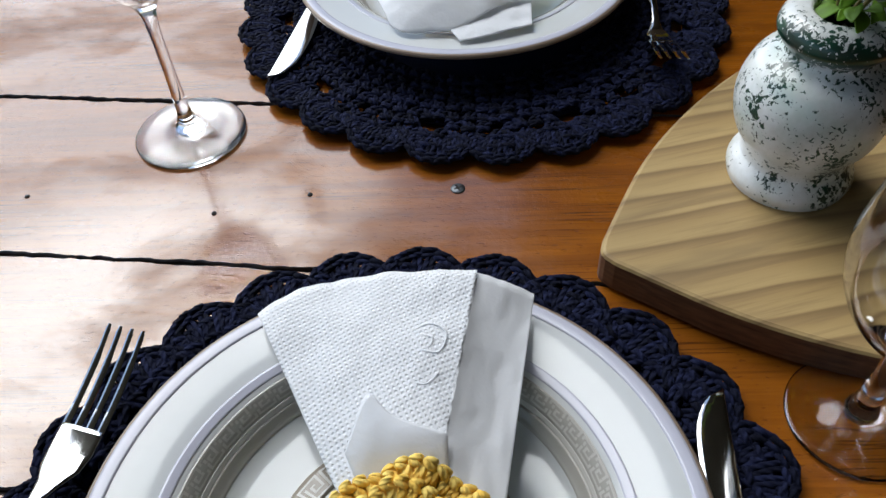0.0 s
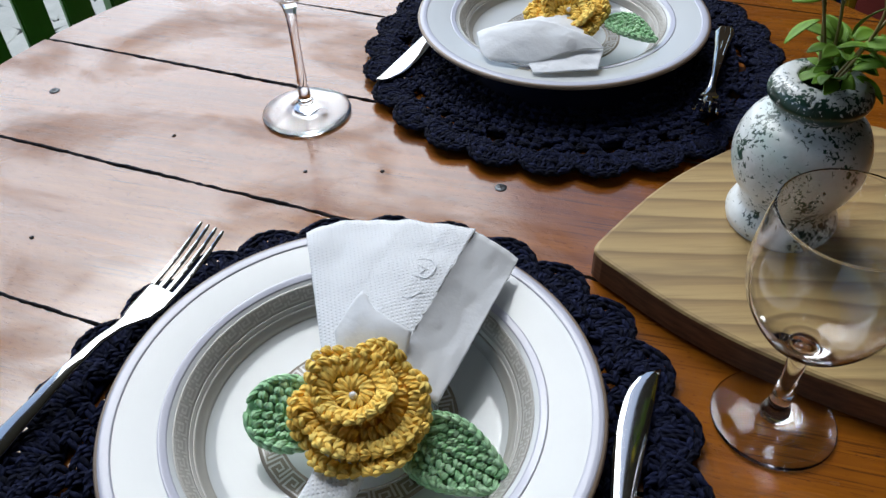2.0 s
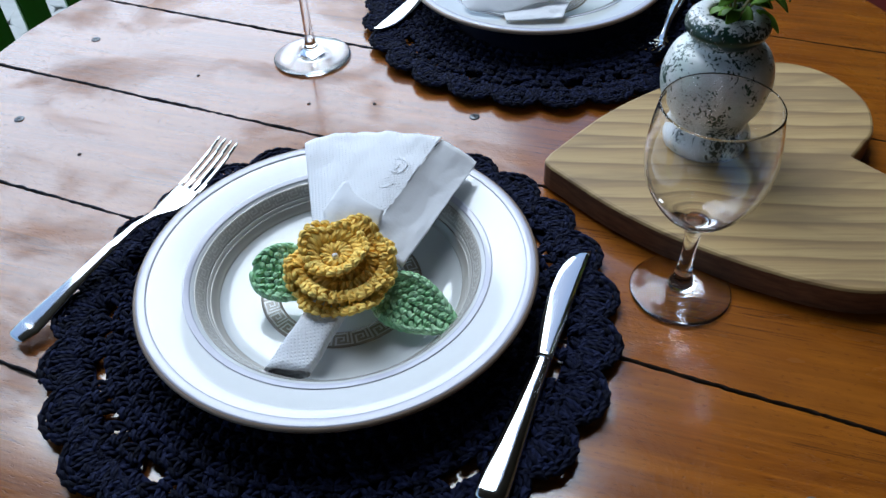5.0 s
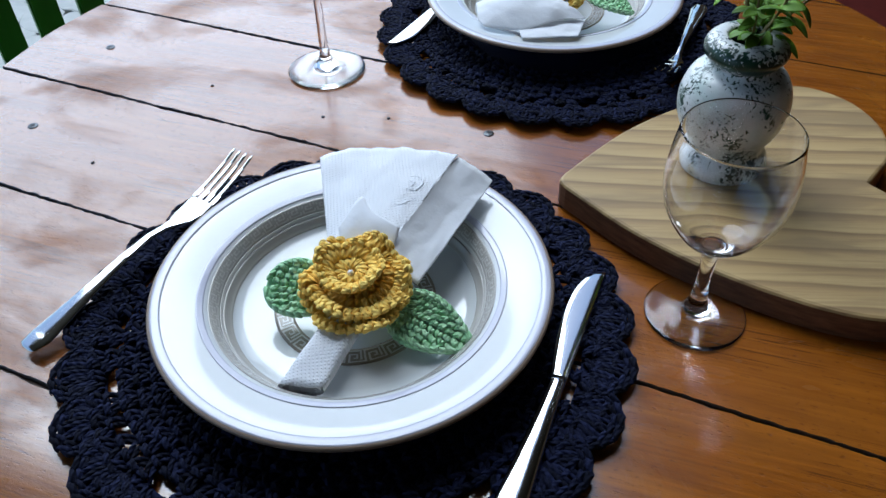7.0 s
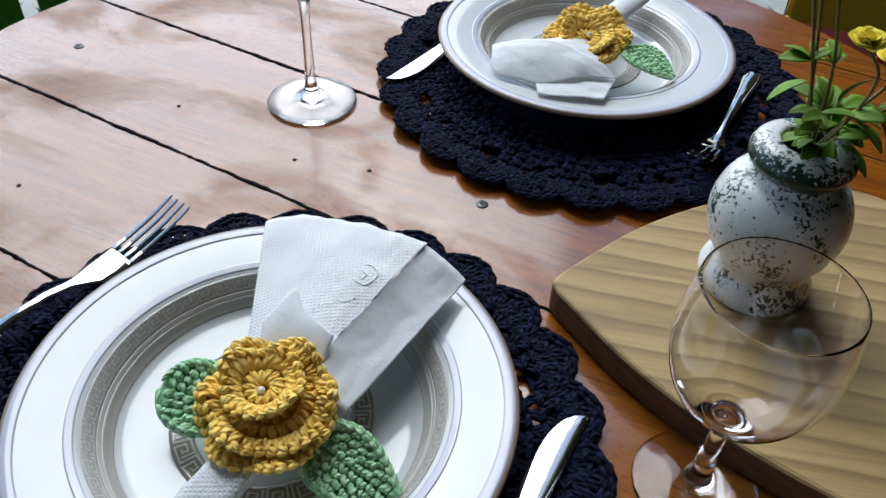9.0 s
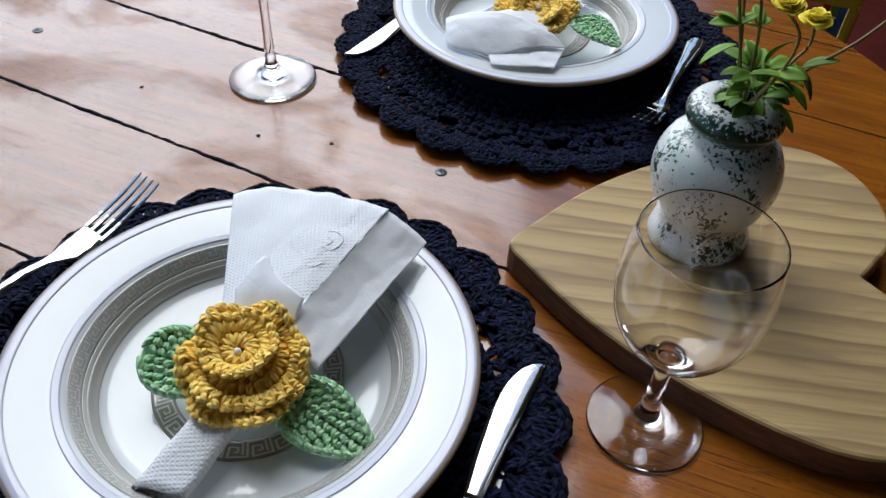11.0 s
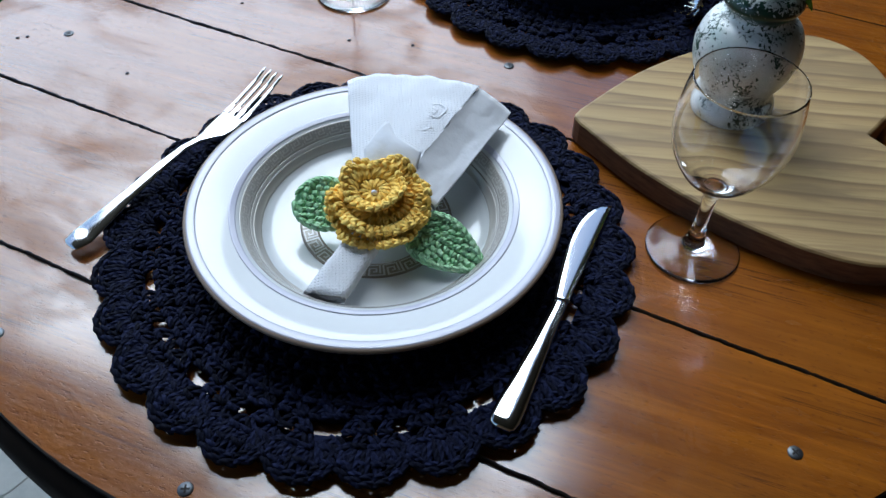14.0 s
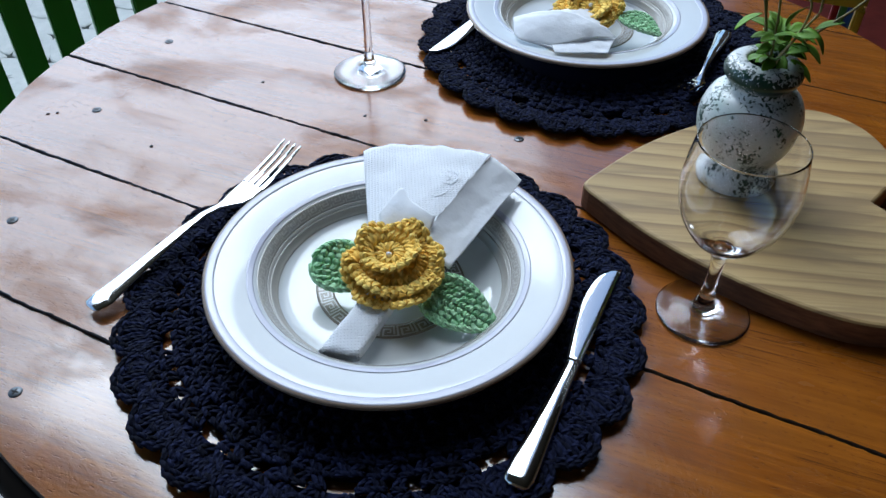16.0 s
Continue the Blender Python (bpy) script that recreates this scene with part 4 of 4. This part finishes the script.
OUT2 = curve([(0.0365, 0.0), (0.0372, 0.0010), (0.0355, 0.0022), (0.020, 0.0045), (0.0095, 0.0085), (0.0055, 0.015), (0.0042, 0.030), (0.0037, 0.060), (0.0042, 0.085), (0.0075, 0.099), (0.020, 0.112), (0.033, 0.134),
             (0.0385, 0.160), (0.0375, 0.185), (0.0345, 0.205)])
IN2 = curve([(0.0339, 0.2052), (0.0334, 0.204), (0.0362, 0.185), (0.0372, 0.160), (0.0318, 0.136), (0.019, 0.116), (0.008, 0.105), (0.0, 0.103)])
build_glass(pose(-0.1545, 0.310, Z + 0.0004), "tall clear wine glass, empty, on bare planks", [(0.0, 0.0012), (0.028, 0.0010)] + OUT2 + IN2, 0.0085, 0.099)


# ---- heart board ----
BOARD_H = 0.0235


def build_board():
    half = [(0.0, 0.0), (0.004, 0.009), (0.050, 0.0600), (0.098, 0.0970), (0.150, 0.1250), (0.190, 0.1370), (0.223, 0.1330), (0.250, 0.1100), (0.262, 0.0720), (0.255, 0.0350), (0.240, 0.0140), (0.2285, 0.0)]
    up = smoothed([(x, y, 0) for x, y in half[1:]], 6)
    outline = [Vector((0.0, 0.0, 0)), Vector((0.0008, 0.0035, 0))] + up + [Vector((p.x, -p.y, 0)) for p in reversed(up[:-1])] + [Vector((0.0008, -0.0035, 0))]
    n = len(outline)
    nor = []
    for i in range(n):
        d = (outline[(i + 1) % n] - outline[i - 1]).normalized()
        nor.append(Vector((-d.y, d.x, 0)))
    b = empty("heart_board", pose(0.1038, 0.1722, Z + 0.0005, 0, 0, 15.0), "heart-shaped raw pine serving board with dark edge", "serving board")
    rings = ((0.0022, 0.0), (0.0, 0.0022), (0.0, BOARD_H - 0.0030), (-0.0, BOARD_H - 0.0024))
    sign = -1 if sum(p.cross(q).z for p, q in zip(outline, outline[1:] + outline[:1])) < 0 else 1
    verts = [p + nor[i] * inset * sign + Vector((0, 0, z + (0.0005 * noise.noise((p.x * 80, p.y * 80, z)) if z else 0))) for inset, z in rings for i, p in enumerate(outline)]
    faces = [(r * n + i, r * n + (i + 1) % n, (r + 1) * n + (i + 1) % n, (r + 1) * n + i) for r in range(3) for i in range(n)]
    faces.append(tuple(range(n))[::-1])
    mesh("edge", verts, faces, BOARD_EDGE, b, "dark stained sawn edge", smooth=False)
    rings = ((0.0, BOARD_H - 0.0024), (0.0009, BOARD_H - 0.0008), (0.0026, BOARD_H))
    verts = [p + nor[i] * inset * sign + Vector((0, 0, z)) for inset, z in rings for i, p in enumerate(outline)]
    faces = [(r * n + i, r * n + (i + 1) % n, (r + 1) * n + (i + 1) % n, (r + 1) * n + i) for r in range(2) for i in range(n)]
    faces.append(tuple(range(2 * n, 3 * n)))
    mesh("face", verts, faces, BOARD, b, "striped pale pine face", smooth=False)
    return b


build_board()


# ---- vase and flowers ----
VASE = Vector((0.2160, 0.2300, Z + 0.0005 + BOARD_H))


def build_vase():
    out = curve([(0.0, 0.0), (0.030, 0.0), (0.0338, 0.0018), (0.0350, 0.0065), (0.0330, 0.0118), (0.0292, 0.0170), (0.0300, 0.0230), (0.0368, 0.034), (0.0402, 0.047), (0.0394, 0.059), (0.0340, 0.071), (0.0250, 0.0770), (0.0228, 0.0805),
                 (0.0262, 0.0840), (0.0294, 0.0890), (0.0282, 0.0945), (0.0235, 0.0985), (0.0175, 0.0995), (0.0145, 0.0985), (0.0135, 0.094)])
    inn = [(0.0135, 0.075), (0.018, 0.065), (0.018, 0.03), (0.0, 0.025)]
    v = empty("vase", Matrix.Translation(VASE), "white glazed ceramic vase with dark green speckles on the board", "vase")
    prof = out + inn
    i = next(k for k, (r, z) in enumerate(prof) if z >= 0.0155)
    j = next(k for k, (r, z) in enumerate(prof) if z >= 0.0815)
    mesh("foot", *lathe(prof[:i + 1], 72), CERAMIC, v)
    mesh("body", *lathe(prof[i:j + 1], 72), CERAMIC, v)
    mesh("lip", *lathe(prof[j:], 72), CERAMIC, v)
    v.scale = (0.985, 0.985, 1.062)
    return v


build_vase()


def leaf_blade(length, width):
    rows = []
    for i in range(9):
        s = i / 8
        w = width / 2 * math.sin(math.pi * min(1.0, s * 0.94 + 0.03)) ** 0.8
        z = -0.10 * length * (2 * s - 0.6) ** 2
        rows.append([(length * s, -w, z + 0.18 * w), (length * s, -w * 0.5, z + 0.03 * w), (length * s, 0, z - 0.05 * w), (length * s, w * 0.5, z + 0.03 * w), (length * s, w, z + 0.18 * w)])
    return sheet(rows, 0.0005)


def build_plant():
    p = empty("flower_sprigs", Matrix.Translation(VASE + Vector((0, 0, 0.0998))), "green succulent sprigs with yellow flowers in the vase", "flowers")
    right, back, up = Vector((0.95, 0.31, 0)), Vector((-0.31, 0.95, 0)), Vector((0, 0, 1))
    W = lambda a, b, c: right * (a - 0.24 * c) + back * b + up * c
    rnd = random.Random(11)
    blades = [mesh("leaf", *leaf_blade(0.0175, 0.0095), LEAF, p), mesh("leaf", *leaf_blade(0.0145, 0.0078), LEAF, p), mesh("leaf", *leaf_blade(0.0225, 0.0085), LEAF, p)]
    blades[0].matrix_local, blades[1].matrix_local, blades[2].matrix_local = (look((0, 0, 0), (0, 0, 1)) for _ in range(3))
    used = [False] * 3

    def leaf(k, at, way, roll=0.0, size=1.0):
        x = way.normalized()
        y = up.cross(x)
        y = y.normalized() if y.length > 0.1 else Vector((0, 1, 0))
        m = Matrix((x, y, x.cross(y))).transposed().to_4x4()
        m = Matrix.Translation(at) @ m @ pose(0, 0, 0, roll, 0, 0) @ Matrix.Scale(size, 4)
        if not used[k]:
            used[k] = True
            blades[k].matrix_local = m
        else:
            again(blades[k], p, m)

    stems = [((0.002, 0.0, 0.0), (0.000, 0.004, 0.045), (-0.004, 0.006, 0.105), (-0.006, 0.01, 0.150)), ((0.004, 0.004, 0.0), (0.011, 0.006, 0.05), (0.008, 0.008, 0.11), (0.010, 0.01, 0.165)),
             ((0.004, -0.002, 0.0), (0.022, -0.004, 0.028), (0.030, -0.004, 0.050), (0.022, -0.004, 0.065)), ((0.005, 0.002, 0.0), (0.030, 0.004, 0.030), (0.039, 0.006, 0.040), (0.041, 0.006, 0.053)),
             ((0.006, 0.0, 0.0), (0.035, 0.0, 0.026), (0.062, -0.002, 0.048), (0.082, -0.002, 0.068)), ((-0.002, 0.002, 0.0), (0.002, 0.008, 0.05), (0.001, 0.012, 0.10), (-0.010, 0.014, 0.135))]
    for k, s in enumerate(stems):
        mesh("stem", *tube(smoothed([W(*q) for q in s], 6), 0.0009, 8), STEM, p)
    # low clump over the lip
    for i in range(42):
        a = rnd.uniform(0, 2 * math.pi)
        lift = rnd.uniform(-0.35, 0.9)
        at = Vector((0.007 * math.cos(a), 0.007 * math.sin(a), 0.003 + rnd.uniform(0, 0.026)))
        leaf(rnd.choice((0, 0, 1)), at + W(0.006, 0, 0), Vector((math.cos(a), math.sin(a), lift)), rnd.uniform(-30, 30), rnd.uniform(0.75, 1.15))
    for at, way in (((0.012, -0.006, 0.012), (-0.4, -0.9, -0.6)), ((0.018, -0.004, 0.008), (0.7, -0.5, -0.5)), ((0.026, -0.002, 0.020), (0.8, -0.3, -0.6)), ((0.004, -0.006, 0.028), (0.9, -0.1, 0.1)),
                    ((0.012, -0.004, 0.034), (0.6, -0.3, 1.1)), ((0.034, 0, 0.030), (0.9, -0.2, 0.5)), ((0.030, -0.003, 0.033), (0.5, -0.6, -0.6))):
        leaf(2, W(*at), W(*way), rnd.uniform(-25, 25), rnd.uniform(0.8, 1.05))
    # leaves up the two tall stems, in whorls
    for s, heights in ((stems[0], (0.40, 0.62, 0.70, 0.88)), (stems[1], (0.35, 0.75, 0.92)), (stems[5], (0.72, 0.80, 0.98))):
        path = smoothed([W(*q) for q in s], 8)
        for h in heights:
            q = path[min(int(h * (len(path) - 1)), len(path) - 1)]
            for _ in range(4):
                a = rnd.uniform(0, 2 * math.pi)
                leaf(rnd.choice((0, 1)), q, Vector((math.cos(a), math.sin(a), rnd.uniform(-0.2, 0.6))), rnd.uniform(-30, 30), rnd.uniform(0.7, 1.0))
    leaf(2, W(-0.002, 0.004, 0.040), W(-1.0, -0.2, -0.35), 10, 0.95)
    # yellow blossoms
    petal = None
    for at, size in (((0.022, -0.004, 0.066), 1.0), ((0.041, 0.006, 0.054), 0.95), ((0.084, -0.002, 0.070), 1.25), ((0.008, 0.01, 0.168), 0.9)):
        c = W(*at)
        for ring, count, tilt, sz in ((0, 6, 0.45, 1.05), (1, 6, 1.0, 0.95), (2, 5, 1.8, 0.85), (3, 3, 3.5, 0.7)):
            for i in range(count):
                a = 2 * math.pi * (i + 0.5 * ring) / count + rnd.uniform(-0.4, 0.4)
                x = Vector((math.cos(a), math.sin(a), tilt * rnd.uniform(0.6, 1.5))).normalized()
                y = up.cross(x).normalized()
                m = Matrix.Translation(c) @ Matrix((x, y, x.cross(y))).transposed().to_4x4() @ pose(0, 0, 0, rnd.uniform(-40, 40), 0, 0) @ Matrix.Scale(size * sz * 0.60, 4)
                if petal is None:
                    petal = mesh("petal", *leaf_blade(0.016, 0.019), PETAL, p)
                    petal.matrix_local = m
                else:
                    again(petal, p, m)
    return p


build_plant()


# ---- chairs ----
def build_green_chair():
    c = empty("green_chair", pose(-0.80, 0.55, 0.0, 0, 0, 60), "green painted wooden chair with slatted back", "chair")
    slat = part("back_slat", slab(0.040, 0.016, 0.50, 0.003), GREEN_PAINT, c)
    slat.location = (-0.0165, 0, 0.60)
    for x in (-0.0805, 0.0475, 0.1165, 0.1805, -0.1455):
        again(slat, c, pose(x, 0, 0.60))
    for x in (-0.205, 0.245):
        post = part("back_post", slab(0.04, 0.035, 0.90, 0.004), GREEN_PAINT, c)
        post.location = (x, 0, 0.45)
    for z in (0.875, 0.335):
        rail = part("back_rail", slab(0.49, 0.022, 0.06, 0.004), GREEN_PAINT, c)
        rail.location = (0.02, 0.0, z)
    for y in (-0.05, -0.12, -0.19, -0.26):
        board = part("seat_slat", slab(0.45, 0.06, 0.02, 0.004), GREEN_PAINT, c)
        board.location = (0.02, y - 0.02, 0.44)
    for x in (-0.185, 0.225):
        leg = part("front_leg", slab(0.04, 0.04, 0.43, 0.004), GREEN_PAINT, c)
        leg.location = (x, -0.29, 0.215)
    return c


def build_bright_chair():
    c = empty("painted_chair", pose(0.276, 0.86, 0.015), "small wooden chair with yellow rail and multicoloured slats", "chair")
    rail = part("top_rail", slab(0.162, 0.028, 0.115, 0.005), PAINTS[0], c, "yellow painted rail")
    rail.location = (0.0, 0, 0.7215)
    for x, k in ((0.0430, 1), (0.0535, 2), (0.0635, 3)):
        s = part("back_slat", slab(0.0095, 0.010, 0.34, 0.002), PAINTS[k], c, ("yellow", "red", "green", "blue")[k] + " painted slat")
        s.location = (x, 0, 0.496)
    for x in (-0.0745, 0.0755):
        post = part("back_post", slab(0.012, 0.022, 0.664, 0.003), PAINTS[0], c, "yellow painted post")
        post.location = (x, 0.0, 0.332)
    seat = part("seat", slab(0.18, 0.17, 0.02, 0.004), PAINTS[1], c, "red painted seat")
    seat.location = (0, -0.10, 0.335)
    for x in (-0.075, 0.075):
        leg = part("front_leg", slab(0.022, 0.022, 0.325, 0.004), PAINTS[0], c)
        leg.location = (x, -0.17, 0.1625)
    return c


build_green_chair()
build_bright_chair()


# ---- paving stones, last ----
def build_paving():
    rnd = random.Random(21)
    root = empty("paving", Matrix(), "pale irregular paving stones with dark joints", "paving", kind="structure")
    size, xs, ys = 0.125, 26, 27
    rest, count = [], 0

    def corner(i, j):
        r = random.Random(i * 131 + j * 977)
        return Vector((-2.65 + size * (i + 0.5 * (j % 2)) + r.uniform(-0.034, 0.034), -0.55 + size * 0.95 * j + r.uniform(-0.034, 0.034), 0))

    for j in range(ys):
        for i in reversed(range(xs)):
            pts = [corner(i, j), corner(i + 1, j), corner(i + 1, j + 1), corner(i, j + 1)]
            mid = sum(pts, Vector()) / 4
            if mid.x > 0.5 or (mid.x > -0.3 and mid.y < 0.85):
                continue
            ring = smoothed([mid + (p - mid) * 0.90 for p in pts], 3, True)
            n = len(ring)
            h = rnd.uniform(-0.002, 0.003)
            verts = [p - mid + Vector((0, 0, -0.02)) for p in ring] + [p - mid + Vector((0, 0, h - 0.003)) for p in ring] + [(p - mid) * 0.93 + Vector((0, 0, h)) for p in ring]
            faces = [(r * n + k, r * n + (k + 1) % n, (r + 1) * n + (k + 1) % n, (r + 1) * n + k) for r in range(2) for k in range(n)] + [tuple(range(2 * n, 3 * n))]
            count += 1
            if count <= 290:
                s = mesh("stone", verts, faces, PAVING, root, smooth=False)
                s.location = mid
            else:
                rest.append(([v + mid for v in verts], faces))
    tagged(mesh("far_stones", *joined(*rest), PAVING, root, smooth=False), kind="stuff")


build_paving()
